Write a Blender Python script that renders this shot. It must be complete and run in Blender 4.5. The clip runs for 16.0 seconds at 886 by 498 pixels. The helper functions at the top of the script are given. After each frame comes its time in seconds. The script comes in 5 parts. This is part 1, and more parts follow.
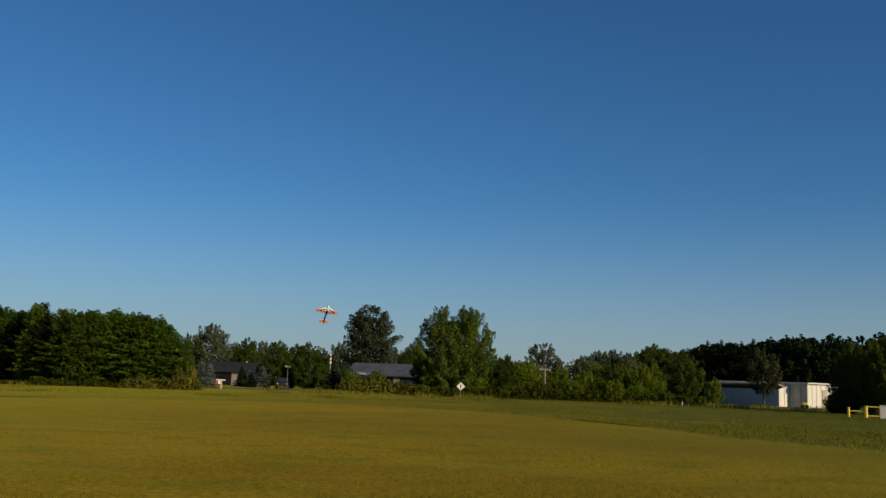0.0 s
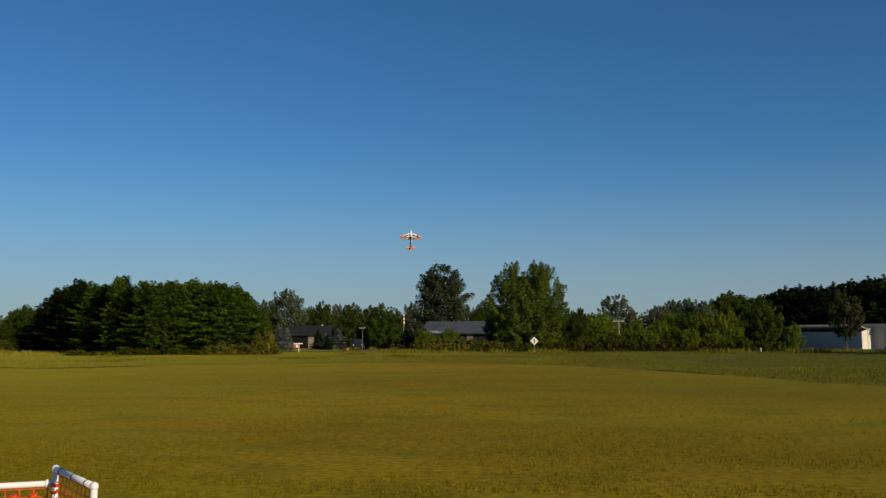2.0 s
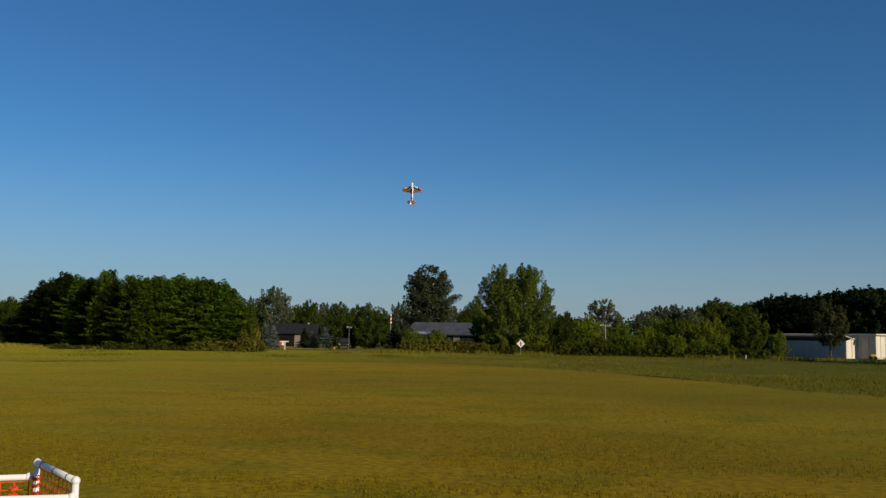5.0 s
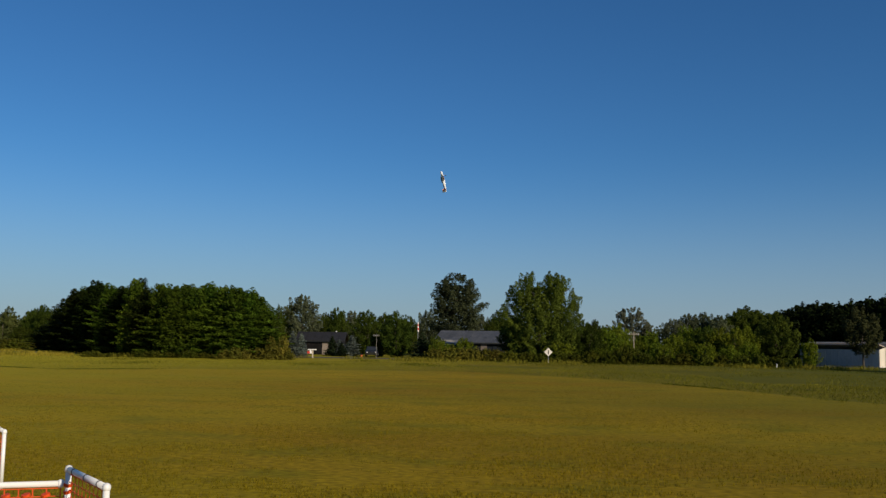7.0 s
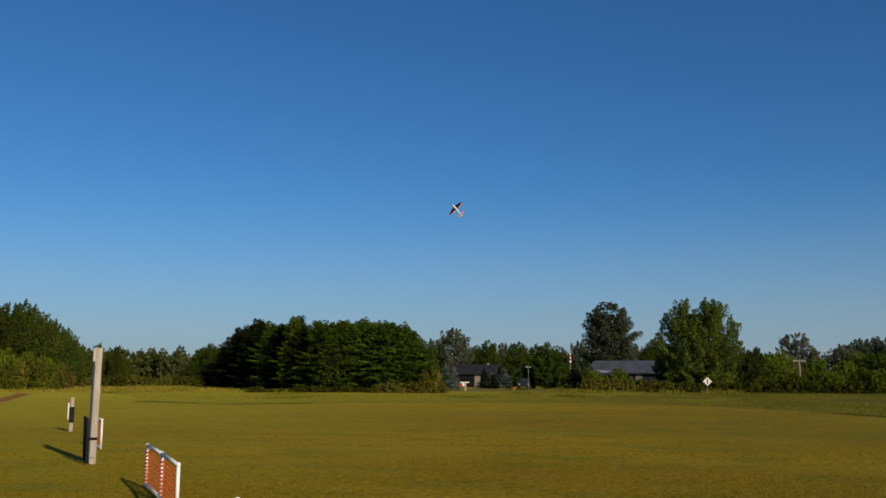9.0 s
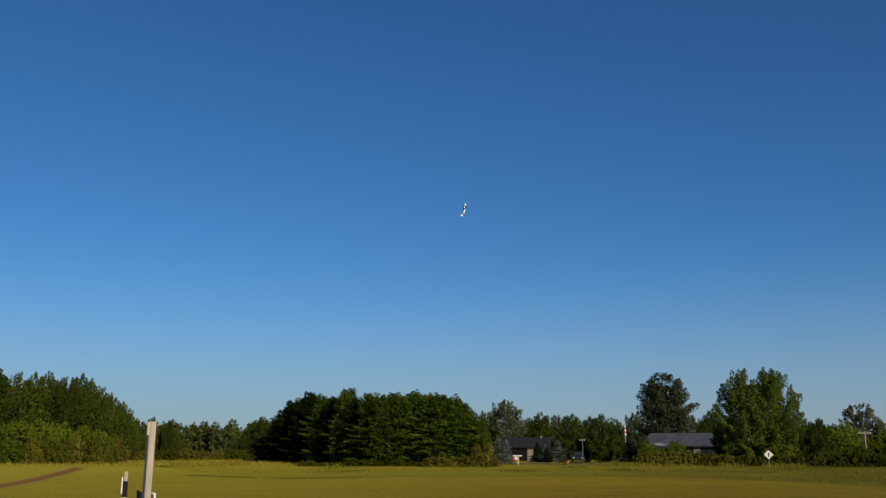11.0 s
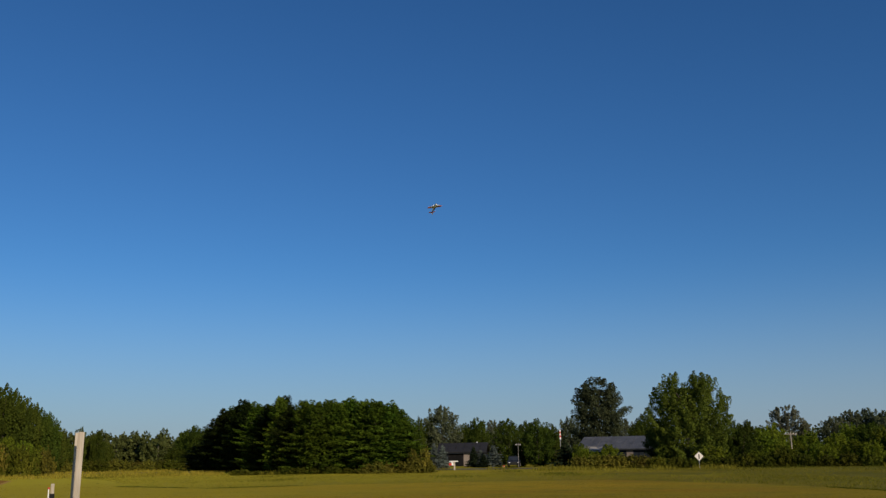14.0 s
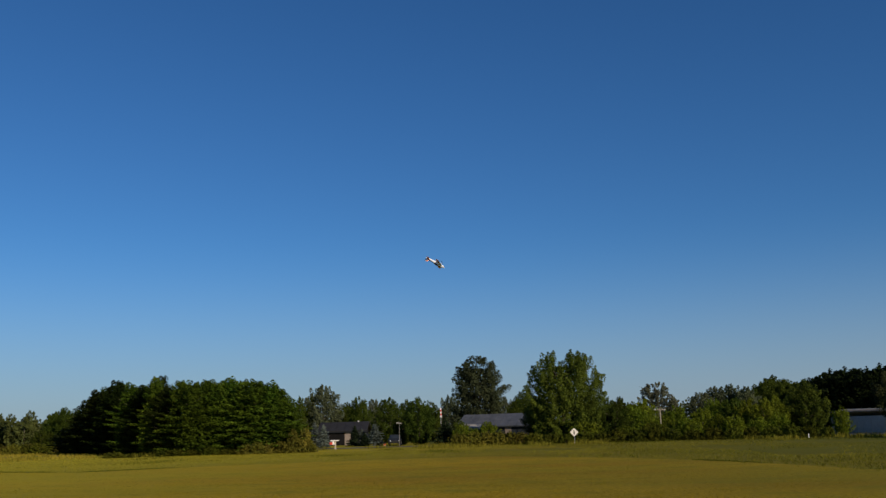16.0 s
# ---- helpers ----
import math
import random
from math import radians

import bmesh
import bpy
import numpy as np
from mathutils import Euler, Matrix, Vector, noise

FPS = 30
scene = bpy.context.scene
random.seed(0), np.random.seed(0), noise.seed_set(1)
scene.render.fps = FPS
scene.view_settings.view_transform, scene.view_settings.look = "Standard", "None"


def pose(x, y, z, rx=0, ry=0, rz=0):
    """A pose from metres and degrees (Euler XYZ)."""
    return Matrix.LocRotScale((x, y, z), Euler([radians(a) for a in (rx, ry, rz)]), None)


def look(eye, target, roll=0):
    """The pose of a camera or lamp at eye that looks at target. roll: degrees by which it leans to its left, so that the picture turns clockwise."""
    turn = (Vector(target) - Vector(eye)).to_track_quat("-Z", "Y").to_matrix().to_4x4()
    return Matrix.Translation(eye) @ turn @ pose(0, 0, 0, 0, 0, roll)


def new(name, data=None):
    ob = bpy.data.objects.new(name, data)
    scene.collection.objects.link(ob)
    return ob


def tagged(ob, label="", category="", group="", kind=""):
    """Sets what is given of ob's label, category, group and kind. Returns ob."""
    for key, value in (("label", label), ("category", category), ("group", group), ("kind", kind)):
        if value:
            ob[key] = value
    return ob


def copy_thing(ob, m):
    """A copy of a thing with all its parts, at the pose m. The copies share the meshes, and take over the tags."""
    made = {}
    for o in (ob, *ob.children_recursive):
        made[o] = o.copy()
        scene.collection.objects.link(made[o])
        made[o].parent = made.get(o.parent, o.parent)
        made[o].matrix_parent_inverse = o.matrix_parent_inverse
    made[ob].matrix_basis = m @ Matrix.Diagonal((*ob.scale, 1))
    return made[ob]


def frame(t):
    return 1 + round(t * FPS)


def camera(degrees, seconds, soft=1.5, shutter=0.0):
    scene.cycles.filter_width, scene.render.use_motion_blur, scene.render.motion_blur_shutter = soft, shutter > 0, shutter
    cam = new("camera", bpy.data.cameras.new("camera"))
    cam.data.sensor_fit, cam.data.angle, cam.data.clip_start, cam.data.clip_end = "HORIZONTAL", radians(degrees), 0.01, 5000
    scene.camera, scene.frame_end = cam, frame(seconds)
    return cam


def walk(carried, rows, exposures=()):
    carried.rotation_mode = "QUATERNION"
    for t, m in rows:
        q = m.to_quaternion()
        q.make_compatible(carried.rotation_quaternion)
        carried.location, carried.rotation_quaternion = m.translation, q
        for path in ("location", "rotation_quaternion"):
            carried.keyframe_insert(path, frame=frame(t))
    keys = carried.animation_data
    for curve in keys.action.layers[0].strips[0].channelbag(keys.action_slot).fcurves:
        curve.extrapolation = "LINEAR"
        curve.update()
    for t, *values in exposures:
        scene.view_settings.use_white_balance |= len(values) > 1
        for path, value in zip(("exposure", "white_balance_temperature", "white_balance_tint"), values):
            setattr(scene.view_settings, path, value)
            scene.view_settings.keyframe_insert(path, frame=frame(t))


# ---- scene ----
cam = camera(51.35, 16.0, soft=1.4, shutter=0.15)
PATH = [
    (0.0, pose(0, 0, 1.65, 98.154, -1.933, -0.095)),
    (0.5, pose(0, 0, 1.65, 95.270, -1.546, 0.586)),
    (1.0, pose(0, 0, 1.65, 94.768, -0.466, 1.141)),
    (1.5, pose(0, 0, 1.65, 94.784, 0.665, 4.487)),
    (2.0, pose(0, 0, 1.65, 95.437, 0.248, 4.429)),
    (2.5, pose(0, 0, 1.65, 95.751, -0.032, 4.520)),
    (3.0, pose(0, 0, 1.65, 95.482, -0.457, 4.598)),
    (3.5, pose(0, 0, 1.65, 95.289, -0.800, 4.200)),
    (4.0, pose(0, 0, 1.65, 95.462, -1.107, 3.998)),
    (4.2, pose(0, 0, 1.65, 95.350, -1.216, 3.783)),
    (6.5, pose(0, 0, 1.65, 95.933, -0.165, 4.028)),
    (7.0, pose(0, 0, 1.65, 95.983, -0.987, 5.289)),
    (7.5, pose(0, 0, 1.65, 96.708, -1.519, 3.695)),
    (8.0, pose(0, 0, 1.65, 97.178, -1.243, 3.560)),
    (8.5, pose(0, 0, 1.65, 97.702, -1.586, 7.779)),
    (8.8, pose(0, 0, 1.65, 98.229, -0.867, 11.795)),
    (9.0, pose(0, 0, 1.65, 97.848, -0.117, 14.659)),
    (9.5, pose(0, 0, 1.65, 100.088, -0.433, 17.068)),
    (9.7, pose(0, 0, 1.65, 100.534, -0.233, 18.151)),
    (11.8, pose(0, 0, 1.65, 102.745, 0.121, 17.632)),
    (12.0, pose(0, 0, 1.65, 102.427, -0.028, 17.686)),
    (12.5, pose(0, 0, 1.65, 102.069, 0.115, 16.744)),
    (13.0, pose(0, 0, 1.65, 102.670, 0.516, 15.828)),
    (13.5, pose(0, 0, 1.65, 103.123, 0.689, 15.175)),
    (14.0, pose(0, 0, 1.65, 102.605, 0.820, 13.964)),
    (14.5, pose(0, 0, 1.65, 103.229, 0.911, 12.470)),
    (15.0, pose(0, 0, 1.65, 102.909, 1.436, 10.252)),
    (15.5, pose(0, 0, 1.65, 102.495, 1.673, 8.572)),
    (16.0, pose(0, 0, 1.65, 101.180, 1.597, 6.740)),
]
walk(cam, PATH, [(0, 0, 6850, 7.5), (4.2, 0, 6800, 8), (6.5, 0, 6560, 10), (9.5, 0, 6500, 11), (12, 0, 6460, 13), (16, 0, 6460, 14)])

# ---- light ----
SUN_BEARING, SUN_HEIGHT = 132.7, 23.0
world = bpy.data.worlds.new("sky")
scene.world = world
world.use_nodes = True
wn, wl = world.node_tree.nodes, world.node_tree.links
sky = wn.new("ShaderNodeTexSky")
sky.sky_type, sky.sun_disc = "NISHITA", False
sky.sun_elevation, sky.sun_rotation = radians(SUN_HEIGHT), radians(SUN_BEARING)
sky.altitude, sky.air_density, sky.dust_density, sky.ozone_density = 200, 0.95, 0.2, 4.6
hue = wn.new("ShaderNodeHueSaturation")
hue.inputs["Saturation"].default_value = 1.12
wl.new(sky.outputs[0], hue.inputs["Color"])
tint = wn.new("ShaderNodeMix")
tint.data_type, tint.blend_type = "RGBA", "MULTIPLY"
tint.inputs[0].default_value = 1.0
tint.inputs[7].default_value = (0.61, 0.88, 1.03, 1)
wl.new(hue.outputs[0], tint.inputs[6])
# summer haze low over the horizon
way, split, band, haze = wn.new("ShaderNodeTexCoord"), wn.new("ShaderNodeSeparateXYZ"), wn.new("ShaderNodeMapRange"), wn.new("ShaderNodeMix")
wl.new(way.outputs["Generated"], split.inputs[0]), wl.new(split.outputs["Z"], band.inputs[0])
band.interpolation_type = "SMOOTHERSTEP"
band.inputs[1].default_value, band.inputs[2].default_value, band.inputs[3].default_value, band.inputs[4].default_value = -0.08, 0.23, 0.85, 0.0
haze.data_type = "RGBA"
haze.inputs[7].default_value = (3.35, 3.95, 4.9, 1)
wl.new(band.outputs[0], haze.inputs[0]), wl.new(tint.outputs[2], haze.inputs[6])
wl.new(haze.outputs[2], wn["Background"].inputs[0])
wn["Background"].inputs[1].default_value = 0.078
sun = new("sun", bpy.data.lights.new("sun", "SUN"))
sun.data.energy, sun.data.angle, sun.data.color = 4.3, radians(0.5), (1.0, 0.86, 0.66)
sb, sh = radians(SUN_BEARING), radians(SUN_HEIGHT)
sun.matrix_world = look((0, 0, 60), Vector((0, 0, 60)) - Vector((math.sin(sb) * math.cos(sh), math.cos(sb) * math.cos(sh), math.sin(sh))))


# ---- materials ----
def material(name, dark, light, scale=8.0, rough=0.8, metal=0.0, bump=0.0, bump_scale=None, stretch=(1, 1, 1), spread=0.0, spec=0.3, island=False):
    """A surface whose colour drifts between two tones at two sizes, with fine relief."""
    m = bpy.data.materials.new(name)
    m.use_nodes = True
    n, l = m.node_tree.nodes, m.node_tree.links
    s = n["Principled BSDF"]
    s.inputs["Roughness"].default_value, s.inputs["Metallic"].default_value = rough, metal
    s.inputs["Specular IOR Level"].default_value = spec
    geo, mp = n.new("ShaderNodeNewGeometry"), n.new("ShaderNodeMapping")
    co = n.new("ShaderNodeTexCoord")
    l.new(co.outputs["Object"], mp.inputs[0])
    mp.inputs["Scale"].default_value = stretch
    big, fine = n.new("ShaderNodeTexNoise"), n.new("ShaderNodeTexNoise")
    big.inputs["Scale"].default_value, fine.inputs["Scale"].default_value = scale * 0.16, scale
    big.inputs["Detail"].default_value = fine.inputs["Detail"].default_value = 5
    l.new(mp.outputs[0], big.inputs["Vector"]), l.new(mp.outputs[0], fine.inputs["Vector"])
    mix = n.new("ShaderNodeMix")
    mix.data_type = "FLOAT"
    mix.inputs[0].default_value = 0.5
    l.new(big.outputs[0], mix.inputs[2]), l.new(fine.outputs[0], mix.inputs[3])
    ramp = n.new("ShaderNodeValToRGB")
    ramp.color_ramp.elements[0].position, ramp.color_ramp.elements[1].position = 0.36, 0.64
    ramp.color_ramp.elements[0].color, ramp.color_ramp.elements[1].color = (*dark, 1), (*light, 1)
    l.new(mix.outputs[0], ramp.inputs[0])
    colour = ramp.outputs[0]
    if spread:
        hsv, rng = n.new("ShaderNodeHueSaturation"), n.new("ShaderNodeMapRange")
        info = n.new("ShaderNodeObjectInfo")
        l.new(geo.outputs["Random Per Island"] if island else info.outputs["Random"], rng.inputs[0])
        rng.inputs[3].default_value, rng.inputs[4].default_value = 1 - spread, 1 + spread
        l.new(rng.outputs[0], hsv.inputs["Value"]), l.new(colour, hsv.inputs["Color"])
        colour = hsv.outputs[0]
        if island:
            tone, rng2 = n.new("ShaderNodeHueSaturation"), n.new("ShaderNodeMapRange")
            l.new(info.outputs["Random"], rng2.inputs[0])
            rng2.inputs[3].default_value, rng2.inputs[4].default_value = 0.72, 1.28
            swirl, rng3 = n.new("ShaderNodeTexWhiteNoise"), n.new("ShaderNodeMapRange")
            swirl.noise_dimensions = "1D"
            l.new(info.outputs["Random"], swirl.inputs["W"]), l.new(swirl.outputs["Value"], rng3.inputs[0])
            rng3.inputs[3].default_value, rng3.inputs[4].default_value = 0.492, 0.522
            l.new(rng3.outputs[0], tone.inputs["Hue"])
            l.new(rng2.outputs[0], tone.inputs["Value"]), l.new(colour, tone.inputs["Color"])
            colour = tone.outputs[0]
    l.new(colour, s.inputs["Base Color"])
    if bump:
        b, nb = n.new("ShaderNodeBump"), n.new("ShaderNodeTexNoise")
        nb.inputs["Scale"].default_value, nb.inputs["Detail"].default_value = bump_scale or scale * 3, 6
        l.new(mp.outputs[0], nb.inputs["Vector"]), l.new(nb.outputs[0], b.inputs["Height"])
        b.inputs["Strength"].default_value, b.inputs["Distance"].default_value = bump, 0.05
        l.new(b.outputs[0], s.inputs["Normal"])
    return m


def foliage(name, dark, light, through_light=0.2, spread=0.22):
    """Leaves: each leaf has its own tone, and lets some light through."""
    m = material(name, dark, light, scale=0.9, rough=0.75, spread=spread, spec=0.04, island=True)
    n, l = m.node_tree.nodes, m.node_tree.links
    s, out = n["Principled BSDF"], n["Material Output"]
    tr, mx = n.new("ShaderNodeBsdfTranslucent"), n.new("ShaderNodeMixShader")
    src = s.inputs["Base Color"].links[0].from_socket
    l.new(src, tr.inputs[0])
    mx.inputs[0].default_value = through_light
    l.new(s.outputs[0], mx.inputs[1]), l.new(tr.outputs[0], mx.inputs[2])
    l.new(mx.outputs[0], out.inputs[0])
    return m


LEAF = {
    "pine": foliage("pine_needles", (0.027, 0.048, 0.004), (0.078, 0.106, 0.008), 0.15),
    # same pines with shade painted into the needles, for the stand's left end
    "dark_pine": foliage("shaded_pine_needles", (0.009, 0.015, 0.002), (0.026, 0.036, 0.004), 0.1),
    "cottonwood": foliage("cottonwood_leaves", (0.042, 0.050, 0.024), (0.088, 0.098, 0.042)),
    "maple": foliage("maple_leaves", (0.048, 0.064, 0.008), (0.118, 0.138, 0.016)),
    "broadleaf": foliage("broad_leaves", (0.026, 0.040, 0.005), (0.068, 0.084, 0.010)),
    "sparse_tree": foliage("grey_green_leaves", (0.075, 0.080, 0.048), (0.140, 0.145, 0.088)),
    "blue_spruce": foliage("blue_spruce_needles", (0.060, 0.080, 0.066), (0.140, 0.165, 0.140)),
    "dark_spruce": foliage("dark_spruce_needles", (0.014, 0.022, 0.010), (0.030, 0.040, 0.016)),
    "young_tree": foliage("young_leaves", (0.056, 0.080, 0.005), (0.140, 0.162, 0.012)),
    "grey_tree": foliage("grey_leaves", (0.056, 0.068, 0.034), (0.118, 0.132, 0.066)),
    # near black: the deep shade of the wood is put into the leaf colour
    "wood_tree": foliage("shaded_wood_leaves", (0.007, 0.012, 0.003), (0.018, 0.025, 0.005), 0.08),
    "lone_tree": foliage("olive_leaves", (0.030, 0.035, 0.012), (0.068, 0.072, 0.026)),
    # paler and greyer green: the haze of distance is painted into these leaves
    "far_tree": foliage("hazy_far_leaves", (0.050, 0.068, 0.018), (0.108, 0.128, 0.036)),
    "golden_bush": foliage("golden_leaves", (0.072, 0.070, 0.010), (0.165, 0.138, 0.020)),
    "green_bush": foliage("bush_leaves", (0.045, 0.054, 0.005), (0.105, 0.105, 0.011)),
}
BARK = material("bark", (0.05, 0.04, 0.03), (0.13, 0.11, 0.085), scale=6, rough=0.95, bump=0.8, stretch=(1, 1, 0.25))


def lawn(name, green, gold, brown):
    """Dry mown grass: long mower streaks, patches of a few metres, and a fine grain."""
    m = bpy.data.materials.new(name)
    m.use_nodes = True
    n, l = m.node_tree.nodes, m.node_tree.links
    s = n["Principled BSDF"]
    s.inputs["Roughness"].default_value, s.inputs["Specular IOR Level"].default_value = 0.95, 0.05
    co = n.new("ShaderNodeTexCoord")

    def tone(scale, detail, lo, hi):
        mp, t, r = n.new("ShaderNodeMapping"), n.new("ShaderNodeTexNoise"), n.new("ShaderNodeMapRange")
        mp.inputs["Scale"].default_value = scale
        t.inputs["Scale"].default_value, t.inputs["Detail"].default_value = 1.0, detail
        l.new(co.outputs["Object"], mp.inputs[0]), l.new(mp.outputs[0], t.inputs["Vector"]), l.new(t.outputs[0], r.inputs[0])
        r.inputs[1].default_value, r.inputs[2].default_value = lo, hi
        return r.outputs[0]

    def blend(f, a, b, how="MIX"):
        x = n.new("ShaderNodeMix")
        x.data_type, x.blend_type = "RGBA", how
        l.new(f, x.inputs[0])
        for sock, v in ((x.inputs[6], a), (x.inputs[7], b)):
            if isinstance(v, tuple):
                sock.default_value = (*v, 1)
            else:
                l.new(v, sock)
        return x.outputs[2]

    c = blend(tone((0.028, 0.075, 1), 6, 0.34, 0.66), green, gold)
    c = blend(tone((0.045, 0.11, 1), 6, 0.45, 0.68), c, brown)
    c = blend(tone((0.45, 0.7, 1), 5, 0.50, 0.74), c, (green[0] * 0.72, green[1] * 0.80, green[2]))
    c = blend(tone((7, 9, 1), 5, 0.36, 0.70), c, (0.45, 0.43, 0.40), "MULTIPLY")
    # painted-in light: dimmer, greener grass towards the shed, paler dry grass towards the track
    place, dim_green, drift = n.new("ShaderNodeSeparateXYZ"), n.new("ShaderNodeMapRange"), n.new("ShaderNodeMath")
    l.new(co.outputs["Object"], place.inputs[0])
    drift.operation = "MULTIPLY_ADD"
    l.new(tone((0.03, 0.05, 1), 4, 0.3, 0.7), drift.inputs[0]), l.new(place.outputs["X"], drift.inputs[2])
    drift.inputs[1].default_value = 14.0
    l.new(drift.outputs[0], dim_green.inputs[0])
    dim_green.inputs[1].default_value, dim_green.inputs[2].default_value = 0.0, 38.0
    c = blend(dim_green.outputs[0], c, (green[0] * 0.42, green[1] * 0.54, green[2]))
    dry = n.new("ShaderNodeMapRange")
    l.new(drift.outputs[0], dry.inputs[0])
    dry.inputs[1].default_value, dry.inputs[2].default_value = 2.0, -38.0
    c = blend(dry.outputs[0], c, (0.37, 0.315, 0.018))
    l.new(c, s.inputs["Base Color"])
    b, nb = n.new("ShaderNodeBump"), n.new("ShaderNodeTexNoise")
    nb.inputs["Scale"].default_value, nb.inputs["Detail"].default_value = 16, 6
    l.new(co.outputs["Object"], nb.inputs["Vector"]), l.new(nb.outputs[0], b.inputs["Height"])
    b.inputs["Strength"].default_value, b.inputs["Distance"].default_value = 0.22, 0.05
    l.new(b.outputs[0], s.inputs["Normal"])
    return m


MOWN = lawn("mown_grass", (0.265, 0.212, 0.008), (0.410, 0.270, 0.010), (0.295, 0.164, 0.008))
ROUGH = lawn("rough_ground", (0.175, 0.156, 0.009), (0.280, 0.212, 0.014), (0.160, 0.126, 0.009))
BLADE = foliage("grass_blades", (0.145, 0.106, 0.005), (0.235, 0.145, 0.007), 0.12, 0.35)
TALL = foliage("tall_grass_blades", (0.075, 0.074, 0.008), (0.140, 0.118, 0.012), 0.15, 0.15)
DRY = foliage("dry_grass_blades", (0.122, 0.106, 0.012), (0.208, 0.160, 0.020), 0.15, 0.15)
DIRT = material("dirt", (0.19, 0.090, 0.016), (0.30, 0.155, 0.034), scale=3, rough=0.95, bump=0.5, spec=0.02)
RUT = material("dry_soil", (0.31, 0.195, 0.055), (0.42, 0.28, 0.090), scale=3, rough=0.95, spec=0.02)
ASPHALT = material("asphalt", (0.04, 0.04, 0.042), (0.07, 0.068, 0.066), scale=20, rough=0.85, bump=0.3)
PVC = material("white_pvc", (0.74, 0.73, 0.70), (0.84, 0.83, 0.80), scale=5, rough=0.35, spec=0.5)
NET = material("orange_netting", (0.55, 0.055, 0.008), (0.75, 0.10, 0.014), scale=30, rough=0.5, spread=0.1)
WOOD = material("weathered_wood", (0.28, 0.235, 0.175), (0.48, 0.42, 0.33), scale=14, rough=0.85, bump=0.5, stretch=(1, 1, 0.08))
BLACK = material("black_rubber", (0.006, 0.006, 0.006), (0.014, 0.014, 0.014), scale=12, rough=0.7, spec=0.1)
STEEL = material("galvanised_steel", (0.30, 0.30, 0.30), (0.48, 0.48, 0.47), scale=14, rough=0.45, metal=0.7)
PALEWOOD = material("pale_wood", (0.20, 0.19, 0.165), (0.30, 0.28, 0.25), scale=12, rough=0.8, stretch=(1, 1, 0.1))
SIDING = material("white_siding", (0.58, 0.53, 0.43), (0.72, 0.66, 0.55), scale=3, rough=0.6, stretch=(1, 1, 0.2))
# near-black house wall: the shade of eave and trees is in the colour
HOUSEWALL = material("shaded_brown_siding", (0.008, 0.008, 0.008), (0.015, 0.014, 0.014), scale=3, rough=0.85, spec=0.02)
# white siding with shade mixed into its colour, for the shed's sunless side
SHADEWALL = material("shaded_white_siding", (0.46, 0.39, 0.32), (0.57, 0.49, 0.41), scale=3, rough=0.7)
GREYWALL = material("grey_siding", (0.014, 0.018, 0.024), (0.026, 0.032, 0.040), scale=3, rough=0.8, spec=0.02)
DOORTAN = material("tan_door", (0.16, 0.13, 0.11), (0.24, 0.20, 0.17), scale=5, rough=0.85, spec=0.05)
SHINGLE = material("dark_shingles", (0.011, 0.011, 0.012), (0.024, 0.023, 0.024), scale=10, rough=0.8, bump=0.4)
METALROOF = material("grey_metal_roof", (0.052, 0.057, 0.065), (0.118, 0.124, 0.135), scale=4, rough=0.55, metal=0.2)
CARPAINT = material("dark_car_paint", (0.016, 0.017, 0.020), (0.026, 0.027, 0.030), scale=4, rough=0.25, spec=0.5)
GLASS = material("window_glass", (0.02, 0.025, 0.03), (0.03, 0.035, 0.04), rough=0.05, spec=0.6)
SIGNFACE = material("sign_face", (0.72, 0.66, 0.55), (0.86, 0.80, 0.70), scale=6, rough=0.5)
YELLOW = material("yellow_paint", (0.60, 0.40, 0.04), (0.75, 0.52, 0.06), scale=6, rough=0.45)
REDPAINT = material("red_paint", (0.50, 0.04, 0.025), (0.65, 0.07, 0.04), scale=6, rough=0.45)
WHITEPAINT = material("white_paint", (0.74, 0.73, 0.70), (0.84, 0.83, 0.80), scale=8, rough=0.4)
FILM_WHITE = material("white_film", (0.80, 0.83, 0.86), (0.87, 0.90, 0.93), scale=6, rough=0.3, spec=0.3)
FILM_ORANGE = material("orange_film", (0.80, 0.24, 0.13), (0.90, 0.36, 0.22), scale=6, rough=0.3, spec=0.5)
FILM_BLACK = material("black_canopy", (0.008, 0.008, 0.010), (0.015, 0.015, 0.018), scale=6, rough=0.1, spec=0.6)
FILM_DARK = material("dark_film", (0.014, 0.014, 0.016), (0.030, 0.030, 0.032), scale=6, rough=0.4)
INSECT = material("insect_shell", (0.035, 0.025, 0.015), (0.09, 0.06, 0.03), scale=200, rough=0.4)
WING = material("insect_wing", (0.35, 0.33, 0.28), (0.5, 0.48, 0.42), scale=300, rough=0.3)


# ---- building helpers ----
def spot(bearing, distance, z=0.0):
    """A place by its bearing (degrees, clockwise from the y axis) and distance."""
    return Vector((distance * math.sin(radians(bearing)), distance * math.cos(radians(bearing)), z))


def thing(name, label, category, at=(0, 0, 0), turn=0.0, group="", kind=""):
    ob = new(name)
    ob.empty_display_size = 0.2
    ob.matrix_basis = pose(*at, 0, 0, turn)
    return tagged(ob, label, category, group, kind)


def part(name, bm, mat, parent=None, label="", smooth=False):
    me = bpy.data.meshes.new(name)
    bmesh.ops.recalc_face_normals(bm, faces=bm.faces)
    if smooth:
        for f in bm.faces:
            f.smooth = True
    bm.to_mesh(me)
    bm.free()
    me.materials.append(mat)
    ob = new(name, me)
    ob.parent = parent
    if label:
        tagged(ob, label)
    return ob


